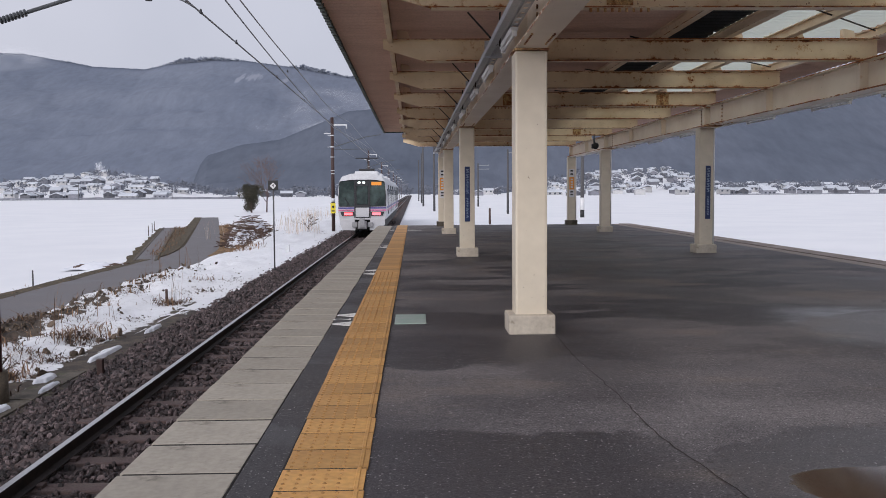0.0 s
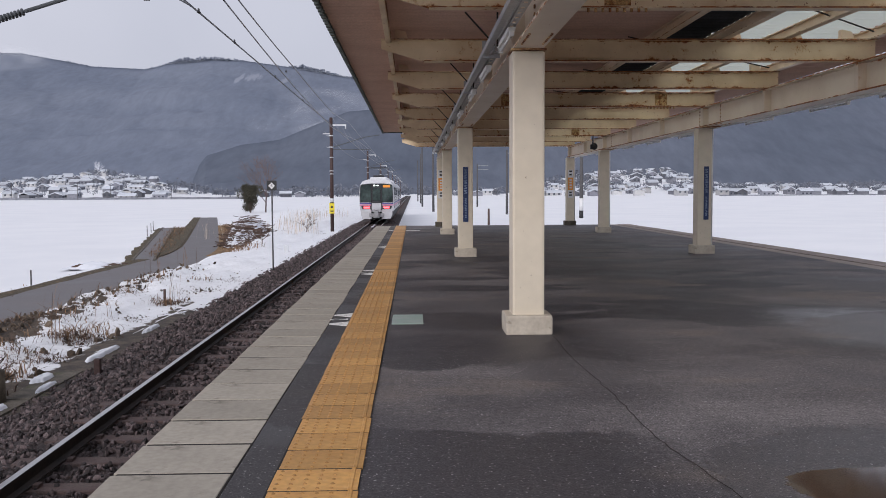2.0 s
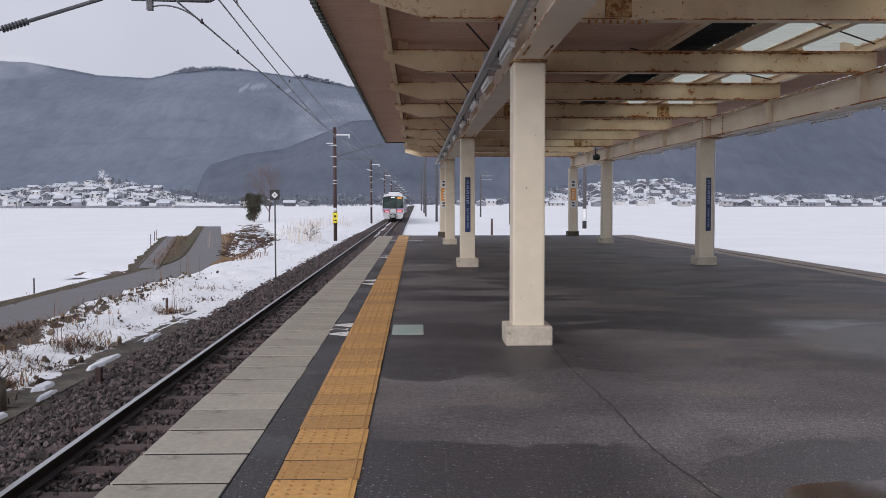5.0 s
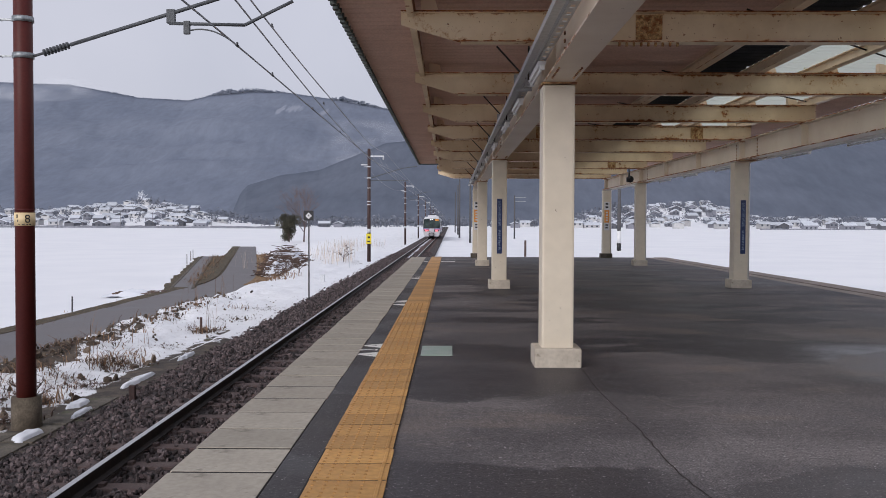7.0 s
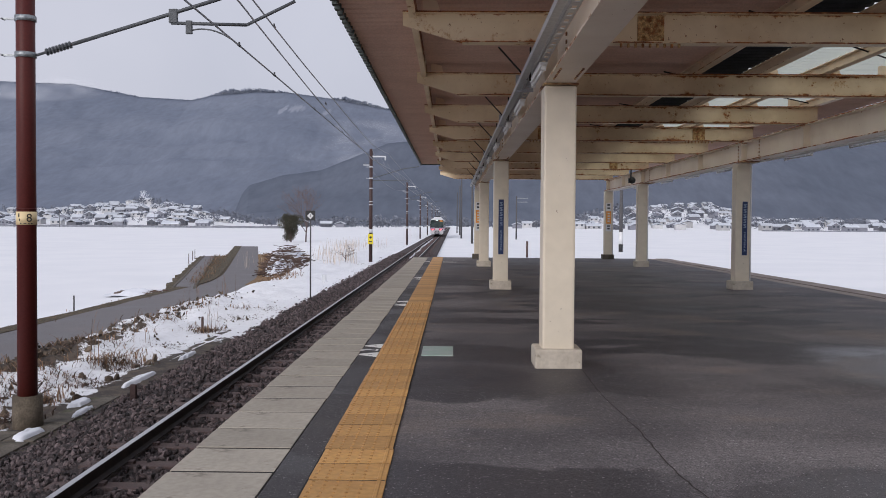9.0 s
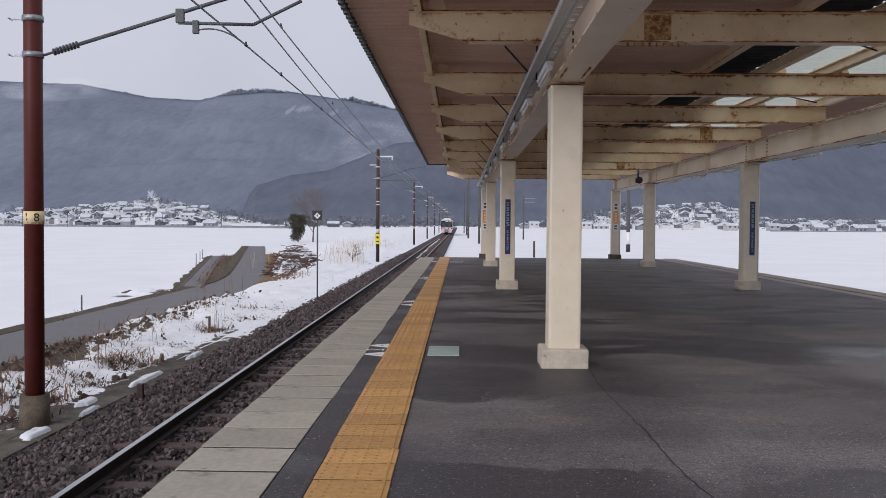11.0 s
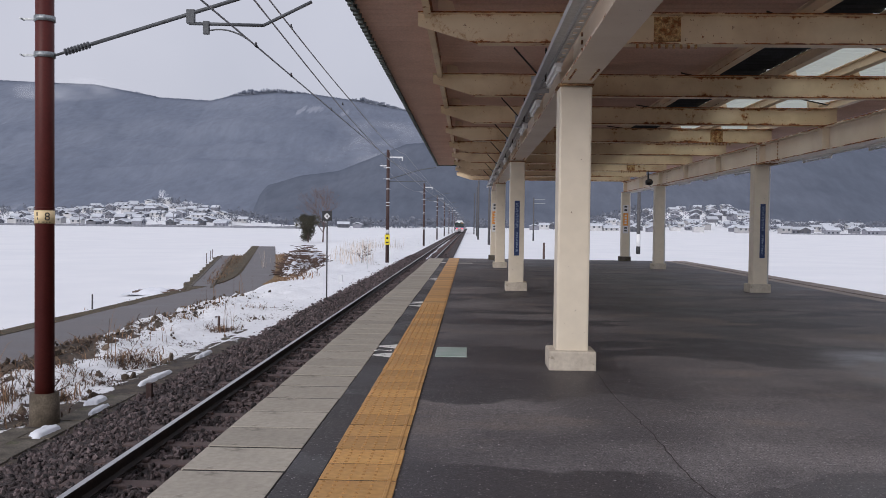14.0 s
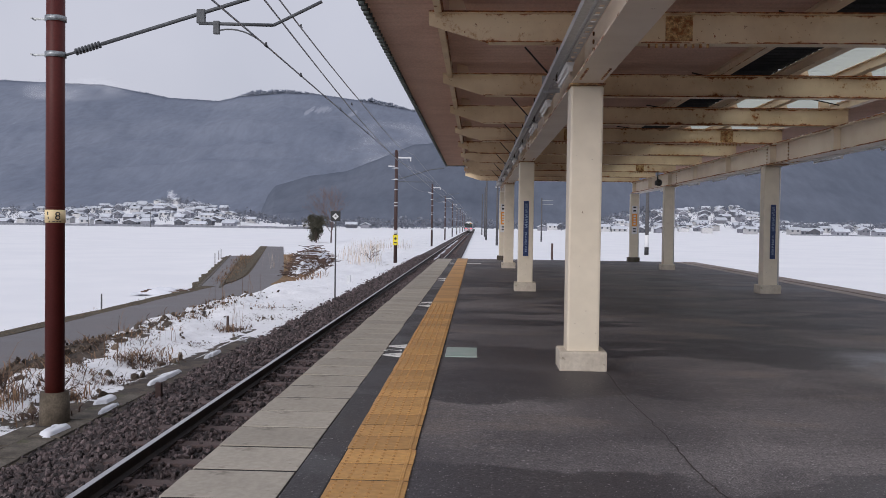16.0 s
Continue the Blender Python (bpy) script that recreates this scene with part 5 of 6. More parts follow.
        box(bm, sgn * 0.45, sgn * 1.33, -0.03, 0.02, 0.62, 1.0, 0.04)
        extrude(bm, [(sgn * 0.42, 0.32), (sgn * 1.18, 0.34), (sgn * 1.30, 0.66), (sgn * 0.42, 0.66)], "y", -0.06, 0.5)
        part("skirt", bm, TRAIN_WHITE, front, "pale skirt panel")
        bm = bmesh.new()
        box(bm, sgn * 0.42, sgn * 1.42, -0.028, 0.02, 1.60, 1.68)
        part("stripe", bm, TRAIN_BLUE, front)
        bm = bmesh.new()
        box(bm, sgn * 0.42, sgn * 1.41, -0.026, 0.02, 1.46, 1.55)
        part("stripe", bm, TRAIN_PINK, front)
    bm = bmesh.new()
    extrude(bm, [(-W * 0.965, 1.72), (W * 0.965, 1.72), (W * 0.97, 2.3), (W * 0.93, 3.12), (W * 0.84, 3.30), (-W * 0.84, 3.30), (-W * 0.93, 3.12), (-W * 0.97, 2.3)], "y", -0.022, 0.0)
    part("window_surround", bm, TRAIN_DARK, front, "black surround of the windscreens")
    bm = bmesh.new()
    box(bm, -0.42, 0.42, -0.03, 0.02, 1.05, 3.15, 0.02)
    door = part("end_door", bm, TRAIN_DARK, front, "narrow gangway door")
    bm = bmesh.new()
    box(bm, -0.33, 0.33, -0.042, -0.03, 1.85, 2.95, 0.02)
    part("door_window", bm, TRAIN_GLASS, door)
    bm = bmesh.new()
    box(bm, -0.40, 0.40, -0.045, -0.03, 1.10, 1.66, 0.02)
    part("door_panel", bm, TRAIN_WHITE, door)
    for k in (-0.17, 0.10):
        bm = bmesh.new()
        box(bm, k - 0.08, k + 0.08, -0.06, -0.03, 3.09, 3.2, 0.03)
        part("marker_lamp", bm, HEAD, front, "small lit white lamp")
    bm = bmesh.new()
    box(bm, 0.55, 1.15, -0.05, -0.035, 2.98, 3.18, 0.01)
    part("destination_display", bm, DEST, front, "orange lit destination display")
    bm = bmesh.new()
    box(bm, -0.26, 0.26, -0.45, 0.2, 0.42, 0.86, 0.04)
    box(bm, -0.16, 0.16, -0.55, -0.40, 0.52, 1.05, 0.03)
    box(bm, -0.62, -0.3, -0.2, 0.2, 0.5, 0.8, 0.03)
    box(bm, 0.3, 0.62, -0.2, 0.2, 0.5, 0.8, 0.03)
    part("coupler", bm, TRAIN_COUPLER, tr, "pale grey coupler")
    bm = bmesh.new()
    box(bm, -0.5, 0.5, 5.5, 6.6, 3.95, 4.1, 0.03)
    tube(bm, [(0, 6.0, 4.1), (0, 7.1, 4.45), (0, 6.1, 4.78)], 0.04, 6)
    rod(bm, (-0.75, 6.1, 4.8), (0.75, 6.1, 4.8), 0.035, seg=6)
    part("pantograph", bm, TRAIN_DARK, tr, "raised pantograph")
    return tr


def bm_prism(outline, y0, y1):
    bm = bmesh.new()
    extrude(bm, outline, "y", y0, y1)
    return bm


train = build_train()
train.scale = (0.92, 0.92, 0.92)
TRAIN_ROWS = [(0, 54.3), (1, 65.0), (2, 77.3), (3, 91.2), (4, 106.3), (5, 122), (6.5, 145), (8, 170.5), (9, 188), (10.5, 216), (12.5, 256), (14.5, 302), (16, 340)]


def motions():
    walk(train, [(t, pose(TRACK_X, 0.92 * y, RAIL_Z)) for t, y in TRAIN_ROWS])


# ---------------------------------------------------------------- cable trough and bank by the line
def cable_trough():
    tr = thing("cable_trough", (0, 0, 0), "mossy grey concrete cable trough with loose lids beside the ballast", "cable trough", kind="structure")
    rng = random.Random(3)
    for x0, x1, y0, y1 in ((-4.80, -4.42, 4.0, 14.0), (-5.18, -4.84, 6.5, 12.4)):
        bm = bmesh.new()
        box(bm, x0, x1, y0, y1, -1.65, -1.485)
        part("channel", bm, OLD_CONC, tr)
        bm = bmesh.new()
        box(bm, x0, x1, 0, 0.97, 0, 0.045, 0.008)
        first = part("lid", bm, OLD_CONC, tr)
        y, k = y0, 0
        while y < y1 - 0.9:
            if k == 0:
                first.location = (0, y, -1.483)
            else:
                o = shared("lid", first.data, (rng.uniform(-0.015, 0.015), y, -1.483 + rng.uniform(0, 0.012)), tr, rng.uniform(-0.6, 0.6))
            y += 1.0
            k += 1


cable_trough()


def snow_patch(x, y, w, d, h, seed):
    """A thin leftover of snow with a ragged outline and a rounded rim."""
    rings, seg = 5, 36
    verts, faces = [(x, y, ground_z(x, y) + h)], []
    for j in range(1, rings + 1):
        f = j / rings
        for i in range(seg):
            a = 2 * math.pi * i / seg
            q = f * (1 + 0.45 * fbm(math.cos(a) * 1.6, math.sin(a) * 1.6, seed) + 0.22 * fbm(math.cos(a) * 5, math.sin(a) * 5, seed))
            px, py = x + math.cos(a) * w * q, y + math.sin(a) * d * q
            base = max(ground_z(px, py), ground_z(x, y) if px > -4.9 else -9)
            verts.append((px, py, base + 0.035 + h * (1 - f ** 4) - (0.06 if j == rings else 0)))
    faces += [(0, 1 + i, 1 + (i + 1) % seg) for i in range(seg)]
    for j in range(rings - 1):
        a0, b0 = 1 + j * seg, 1 + (j + 1) * seg
        faces += [(a0 + i, b0 + i, b0 + (i + 1) % seg, a0 + (i + 1) % seg) for i in range(seg)]
    tagged(raw("snow_patch", verts, faces, [SNOW_ROOF], smooth=True), "ragged leftover of old snow beside the ballast", "snow patch", "snow patches")


for k, (x, y, w, d) in enumerate(((-4.62, 11.3, 0.13, 0.30), (-4.5, 12.6, 0.06, 0.35), (-4.62, 15.4, 0.10, 0.7), (-4.8, 13.3, 0.12, 0.3), (-4.6, 18.2, 0.07, 0.5),
                                   (-5.1, 10.2, 0.12, 0.35))):
    snow_patch(x, y, w, d, 0.028, 3.0 + 1.7 * k)


def blades(name, spots, mat, label, category="dry grass", seed=1, wide=0.0045):
    """Dead grass: clumps of thin bent blades. Each spot is x, y, count, height, spread, lean."""
    rng = np.random.default_rng(seed)
    verts, faces = [], []
    for x, y, count, height, spread, lean in spots:
        for _ in range(count):
            px, py = x + rng.normal(0, spread), y + rng.normal(0, spread)
            pz = ground_z(px, py) - 0.02
            h = height * rng.uniform(0.4, 1.1)
            a = rng.uniform(0, 6.283)
            bend = lean * h * rng.uniform(0.2, 1.3)
            dx, dy = math.cos(a) * bend, math.sin(a) * bend
            w = wide * rng.uniform(0.7, 1.6) * (1 + py / 40)
            c, s = math.cos(a + 1.4) * w, math.sin(a + 1.4) * w
            n = len(verts)
            for f, g in ((0.0, 1.0), (0.45, 0.85), (0.8, 0.6)):
                zz = pz + h * (f - 0.25 * lean * f * f)
                verts += [(px + dx * f * f - c * g, py + dy * f * f - s * g, zz), (px + dx * f * f + c * g, py + dy * f * f + s * g, zz)]
            verts.append((px + dx * 1.1, py + dy * 1.1, pz + h * (1.0 - 0.35 * lean)))
            faces += [(n, n + 1, n + 3, n + 2), (n + 2, n + 3, n + 5, n + 4), (n + 4, n + 5, n + 6)]
    return tagged(raw(name, verts, faces, [mat]), label, category, kind="stuff")


rng = random.Random(11)
tufts = [(-5.67, 17.2, 170, 0.36, 0.26, 0.8), (-5.9, 17.9, 80, 0.35, 0.3, 0.8), (-5.5, 22.6, 110, 0.36, 0.20, 0.6), (-5.86, 15.2, 60, 0.3, 0.25, 0.8),
         (-5.35, 13.4, 120, 0.45, 0.16, 0.7), (-5.95, 12.6, 80, 0.50, 0.25, 0.7), (-6.5, 13.6, 90, 0.42, 0.4, 0.7), (-6.9, 15.4, 70, 0.4, 0.4, 0.9),
         (-7.2, 17.5, 80, 0.35, 0.5, 1.0), (-5.75, 28.1, 60, 0.3, 0.25, 0.8), (-7.2, 42.5, 80, 0.55, 0.35, 0.6), (-7.6, 45.5, 80, 0.6, 0.4, 0.6)]
tufts += [(rng.uniform(-8.4, -5.3), rng.uniform(11, 30), rng.randint(6, 22), rng.uniform(0.2, 0.45), 0.2, 0.9) for _ in range(30)]
blades("dry_grass", [(x, y, int(n * 0.75), h * 0.8, sp * 1.1, lean * 1.4) for x, y, n, h, sp, lean in tufts], STRAW, "tufts of dead straw-coloured grass in patchy snow", seed=2)
tall = [(-5.8, 16.6, 8, 1.15, 0.16, 0.25), (-6.0, 19.6, 6, 0.95, 0.12, 0.2), (-6.2, 12.4, 12, 1.15, 0.2, 0.5), (-7.1, 27.0, 8, 1.2, 0.2, 0.2), (-5.3, 22.9, 8, 0.95, 0.1, 0.25),
        (-6.9, 11.8, 9, 1.3, 0.3, 0.7), (-7.4, 33, 6, 1.0, 0.3, 0.3), (-6.7, 13.0, 6, 1.5, 0.2, 0.6)]
mats = [(-5.67, 17.0, 260, 0.20, 0.30, 1.5), (-5.45, 22.6, 160, 0.18, 0.22, 1.4), (-5.5, 14.9, 240, 0.13, 0.26, 1.6), (-6.3, 13.4, 240, 0.22, 0.4, 1.5),
        (-7.0, 15.5, 260, 0.2, 0.5, 1.5), (-7.3, 19.0, 260, 0.2, 0.7, 1.5), (-7.3, 13.2, 260, 0.25, 0.5, 1.4), (-5.25, 12.2, 120, 0.25, 0.2, 1.4),
        (-5.3, 25.5, 160, 0.10, 0.4, 1.6), (-4.95, 28.3, 140, 0.08, 0.5, 1.6), (-5.4, 19.7, 100, 0.10, 0.3, 1.6)]
blades("dead_grass_mat", mats, TWIG, "flattened mats of dark dead grass in patchy snow", seed=9, wide=0.0055)
blades("tall_reeds", tall, STRAW, "thin tall dead reed stalks on the bank", "reeds", 3, 0.0035)
reeds = [(rng.uniform(-13, -7.5), rng.uniform(62, 105), 11, rng.uniform(0.8, 1.7), 0.7, 0.25) for _ in range(26)]
reeds += [(-6.0 - rng.uniform(0, 1.5), 60 + rng.uniform(-2, 6), 12, 1.4, 0.3, 0.3) for _ in range(6)]
blades("far_reeds", reeds, REED, "pale stand of dead reeds in the snow beside the line", "reeds", 4, 0.004)
field = [(rng.uniform(10, 16), rng.uniform(34, 60), 10, rng.uniform(0.5, 1.0), 0.4, 0.4) for _ in range(14)]
field += [(9.7, 24.5, 8, 1.0, 0.12, 0.5), (10.2, 27, 6, 0.6, 0.1, 0.4), (11.5, 21.5, 5, 0.5, 0.1, 0.5)]
blades("field_reeds", field, REED, "sparse dead reeds poking through field snow", "reeds", 5, 0.005)
verge_grass = [(road_x(y) + 1.9 + rng.uniform(-0.25, 0.25), y, 14, 0.3, 0.22, 0.9) for y in np.arange(46, 92, 0.8)]
verge_grass += [(road_x(y) - 1.75 + rng.uniform(-0.25, 0.2), y, 10, 0.14, 0.2, 0.9) for y in np.arange(14, 60, 0.5)]
verge_grass += [(-11.9 - (y - 42.5) * 0.235 + f * max(0.8, road_x(y) - 1.6 + 11.9 + (y - 42.5) * 0.235), y, 9, 0.38, 0.25, 0.8) for y in np.arange(46, 84, 0.9) for f in (0.35, 0.7)]
verge_grass += [(road_x(y) + 2.1 + rng.uniform(-0.3, 0.5), y, 22, 0.42, 0.3, 0.8) for y in np.arange(50, 86, 0.7)]
verge_grass += [(-8.0 + rng.uniform(-0.9, 1.0), y, 12, 0.30, 0.3, 1.0) for y in np.arange(11, 30, 0.45)]
blades("verge_grass", verge_grass, STRAW, "short brown dead grass edging the farm road", seed=6)


def limb(verts_bm, a, d, length, r, depth, rng, spread=0.6, seg=5):
    b = a + d * length
    rod(verts_bm, a, b, r, r * 0.65, seg=seg)
    if depth == 0:
        return
    for _ in range(rng.choice((2, 3, 3))):
        t = rng.uniform(0.45, 1.0)
        nd = (d + Vector((rng.gauss(0, spread), rng.gauss(0, spread), rng.uniform(-0.1, 0.5)))).normalized()
        limb(verts_bm, a.lerp(b, t), nd, length * rng.uniform(0.55, 0.8), max(r * 0.55, 0.006), depth - 1, rng, spread, 4)


def bare_tree(x, y, h, seed, label, mat=BARK, name="bare_tree", depth=5, spread=0.5, thick=1.0):
    rng = random.Random(seed)
    t = thing(name, (x, y, ground_z(x, y) - 0.05), label, "tree" if h > 2 else "shrub")
    bm = bmesh.new()
    rod(bm, (0, 0, 0), (0.04 * h * 0.3, 0, h * 0.28), 0.022 * h * thick, 0.015 * h * thick, seg=8)
    part("trunk", bm, mat, t)
    bm = bmesh.new()
    for k in range(7):
        d = Vector((rng.gauss(0, spread), rng.gauss(0, spread), 1.0)).normalized()
        limb(bm, Vector((0.012 * h, 0, h * rng.uniform(0.10, 0.28))), d, h * 0.27, 0.011 * h * thick, depth - 1, rng, spread)
    part("crown", bm, mat, t, "fine bare branches")
    return t


bare_tree(-22.9, 147, 11.5, 5, "leafless grey-brown tree standing in snow", mat=BARK_FAR, depth=6, spread=0.46, thick=0.5)
for k, (x, y, h) in enumerate(((-5.15, 12.55, 0.85), (-6.25, 12.9, 0.8), (-7.5, 43.5, 1.3), (-7.1, 47, 1.1), (-6.4, 60.5, 1.6), (-8.5, 52.5, 1.2))):
    bare_tree(x, y, h, 20 + k, "small leafless brown shrub in thawing snow", TWIG, "shrub", 4, 0.8, 0.7)


def leafy_bush(x, y, h, w, seed):
    rng = np.random.default_rng(seed)
    t = thing("evergreen_bush", (x, y, ground_z(x, y) - 0.05), "dark evergreen bush beside a leafless tree", "bush")
    bm = bmesh.new()
    rod(bm, (0, 0, 0), (0, 0, h * 0.7), 0.12, 0.05, seg=7)
    for k in range(7):
        a = k * 0.9
        rod(bm, (0, 0, h * 0.12 * (k % 4 + 1)), (math.cos(a) * w * 0.35, math.sin(a) * w * 0.35, h * (0.3 + 0.09 * k)), 0.04, 0.02, seg=5)
    part("trunk", bm, BARK, t)
    verts, faces = [], []
    lobes = [(rng.normal(0, w * 0.2), rng.normal(0, w * 0.2), h * (0.12 + 0.72 * rng.random() ** 1.3), rng.uniform(0.14, 0.27) * w) for _ in range(20)]
    for _ in range(7000):
        lx, ly, lz, lr = lobes[rng.integers(len(lobes))]
        d = rng.normal(0, 1, 3)
        d /= np.linalg.norm(d)
        p = np.array((lx, ly, lz)) + d * lr * rng.uniform(0.55, 1.15)
        u, v = rng.normal(0, 1, 3), rng.normal(0, 1, 3)
        u, v = u / np.linalg.norm(u) * 0.10, v / np.linalg.norm(v) * 0.07
        n = len(verts)
        verts += [p - u, p + v, p + u, p - v]
        faces.append((n, n + 1, n + 2, n + 3))
    c = raw("crown", [tuple(v) for v in verts], faces, [LEAF], t)
    return t


leafy_bush(-25.3, 147, 5.5, 3.9, 3)


def brush_pile(x, y, w, d, h, seed, count):
    rng = random.Random(seed)
    t = thing("brush_pile", (x, y, ground_z(x, y)), "heap of cut brown branches dusted with snow", "brush pile")
    bm = bmesh.new()
    for _ in range(count):
        r = rng.random() ** 0.5
        a = rng.uniform(0, 6.283)
        px, py = math.cos(a) * r * w / 2, math.sin(a) * r * d / 2
        pz = h * (1 - r * r) * rng.uniform(0.3, 1.0)
        l = rng.uniform(0.3, 1.5)
        q = Vector((rng.gauss(0, 1), rng.gauss(0, 0.5), rng.gauss(0, 0.14))).normalized() * l / 2
        c = Vector((px, py, max(0.05, pz)))
        rod(bm, c - q, c + q, rng.uniform(0.010, 0.034), seg=4)
    tagged(part("brushwood", bm, TWIG, t), kind="stuff")
    verts, faces = [], []
    k = 26
    for j in range(k + 1):
        for i in range(k + 1):
            u, v = i / k * 2 - 1, j / k * 2 - 1
            r2 = u * u + v * v
            z = h * 0.77 * max(0, 1 - r2) + 0.30 * fbm(u * 3, v * 3, seed) + 0.12 * fbm(u * 9, v * 9, seed) - (0.4 if r2 > 0.95 else 0)
            verts.append((u * w / 2, v * d / 2, z))
    faces = [(j * (k + 1) + i, j * (k + 1) + i + 1, (j + 1) * (k + 1) + i + 1, (j + 1) * (k + 1) + i) for j in range(k) for i in range(k)]
    raw("snow_cover", verts, faces, [SNOW_ROOF], t, smooth=True)


brush_pile(-9.4, 55, 2.4, 6.5, 1.05, 8, 330)
brush_pile(-10.6, 63, 2.7, 8.0, 1.5, 9, 430)

# a snow-topped heap of planks at the field's edge
heap = thing("timber_heap", (-13.4, 41.0, ground_z(-13.4, 41.0)), "low heap of dark planks under crusted snow", "timber heap")
for k in range(6):
    bm = bmesh.new()
    box(bm, -1.0 + 0.08 * k, 0.9 + 0.05 * k, -0.5 + 0.17 * k, -0.36 + 0.17 * k, 0.0, 0.10 + 0.03 * (k % 3), 0.01)
    part("plank", bm, TWIG, heap)
verts = [(1.3 * u / 10 - 0.1, 0.8 * v / 8, 0.26 * max(0, 1 - (u / 10) ** 2 - (v / 8) ** 2) + 0.10 * fbm(u * 0.3, v * 0.3, 6) - 0.02) for v in range(-8, 9) for u in range(-10, 11)]
raw("snow_cap", verts, [(j * 21 + i, j * 21 + i + 1, j * 21 + i + 22, j * 21 + i + 21) for j in range(16) for i in range(20)], [SNOW_ROOF], heap, smooth=True)


# a concrete farm lane that forks from the road
def lane_x(y):
    return -11.9 - (y - 42.5) * 0.235


lane_ys = [42.5 + i for i in range(44)]
strip("lane", lambda y: lane_x(y) - 0.45, lambda y: lane_x(y) + 0.45, lane_ys, 0.07, ROAD, "narrow concrete lane forking from the farm road", "lane")
for o in (-0.52, 0.52):
    strip("kerb", lambda y: lane_x(y) + o - 0.08, lambda y: lane_x(y) + o + 0.05, lane_ys, 0.11, OLD_CONC, "weathered concrete kerb along the farm lane", "kerb")
strip("verge", lambda y: lane_x(y) + 0.6, lambda y: max(lane_x(y) + 0.62, road_x(y) - 1.15), lane_ys, 0.08, VERGE, "wedge of brown dead grass between lane and road", "grass verge")
strip("verge", lambda y: lane_x(y) - 0.95 - 0.5 * fbm(y * 0.5, 9), lambda y: lane_x(y) - 0.6, lane_ys, 0.05, VERGE, "ragged dead grass beside the farm lane", "grass verge")


# ---------------------------------------------------------------- posts and signs by the line
def marker_post():
    x, y = -4.22, 31.6
    p = thing("distance_marker", (x, y, ground_z(x, y)), "thin dark post with black sign, white diamond and 4", "railway sign")
    bm = bmesh.new()
    rod(bm, (0, 0, -0.2), (0, 0, 3.05), 0.026, seg=8)
    part("post", bm, POLE_CONC, p)
    bm = bmesh.new()
    box(bm, -0.17, 0.17, -0.05, -0.03, 2.82, 3.16, 0.004)
    s = part("board", bm, BLACK_PAINT, p)
    bm = bmesh.new()
    extrude(bm, [(-0.115, 2.98), (0, 2.865), (0.115, 2.98), (0, 3.095)], "y", -0.056, -0.054)
    part("diamond", bm, SIGN_WHITE, s)
    text_mesh("4", 0.15, BLACK_PAINT, "numeral", s, pose(0, -0.060, 2.98, 90, 0, 0))


marker_post()


def small_post(x, y, h, r, mat, label, square=False):
    z = ground_z(x, y)
    bm = bmesh.new()
    if square:
        box(bm, -r, r, -r, r, -0.2, h, 0.01)
    else:
        rod(bm, (0, 0, -0.2), (0, 0, h), r, r * 0.9, seg=7)
    ob = part("post", bm, mat)
    ob.matrix_basis = pose(x, y, z)
    tagged(ob, label, "post")


small_post(-4.10, 13.6, 0.30, 0.045, POLE_FAR, "short rusty steel stub at the ballast's edge", True)
small_post(-5.55, 22.7, 0.36, 0.035, BARK, "short weathered wooden stake among dead grass")
small_post(-12.9, 32.6, 0.55, 0.03, POLE_CONC, "short dark stake at the field's edge")
small_post(-5.4, 55, 1.75, 0.022, PORC, "thin pale snow pole beside the line")
small_post(-5.2, 42.0, 0.35, 0.09, PORC, "low pale concrete marker in the snow", True)
for k, y in enumerate((70, 76, 80)):
    small_post(lane_x(y) - 1.2, y, 0.8, 0.03, BARK, "thin wooden stake beside the lane")
small_post(7.1, 78, 1.4, 0.10, BARK, "dark wooden post in the snow past the platform")

# equipment on the far field-side column
cam_box = thing("loudspeaker", (COL_R - 0.48, 26.9, G0 + 0.14), "small black loudspeaker hanging under the canopy girder", "loudspeaker")
bm = bmesh.new()
rod(bm, (0, -0.14, -0.08), (0, 0.0, -0.08), 0.10, 0.06, seg=16)
box(bm, -0.07, 0.07, 0.0, 0.14, -0.15, -0.01, 0.02)
part("housing", bm, BLACK_PAINT, cam_box)
bm = bmesh.new()
rod(bm, (0, 0.05, -0.02), (0, 0.05, 0.24), 0.025, seg=8)
part("stem", bm, GALV, cam_box)


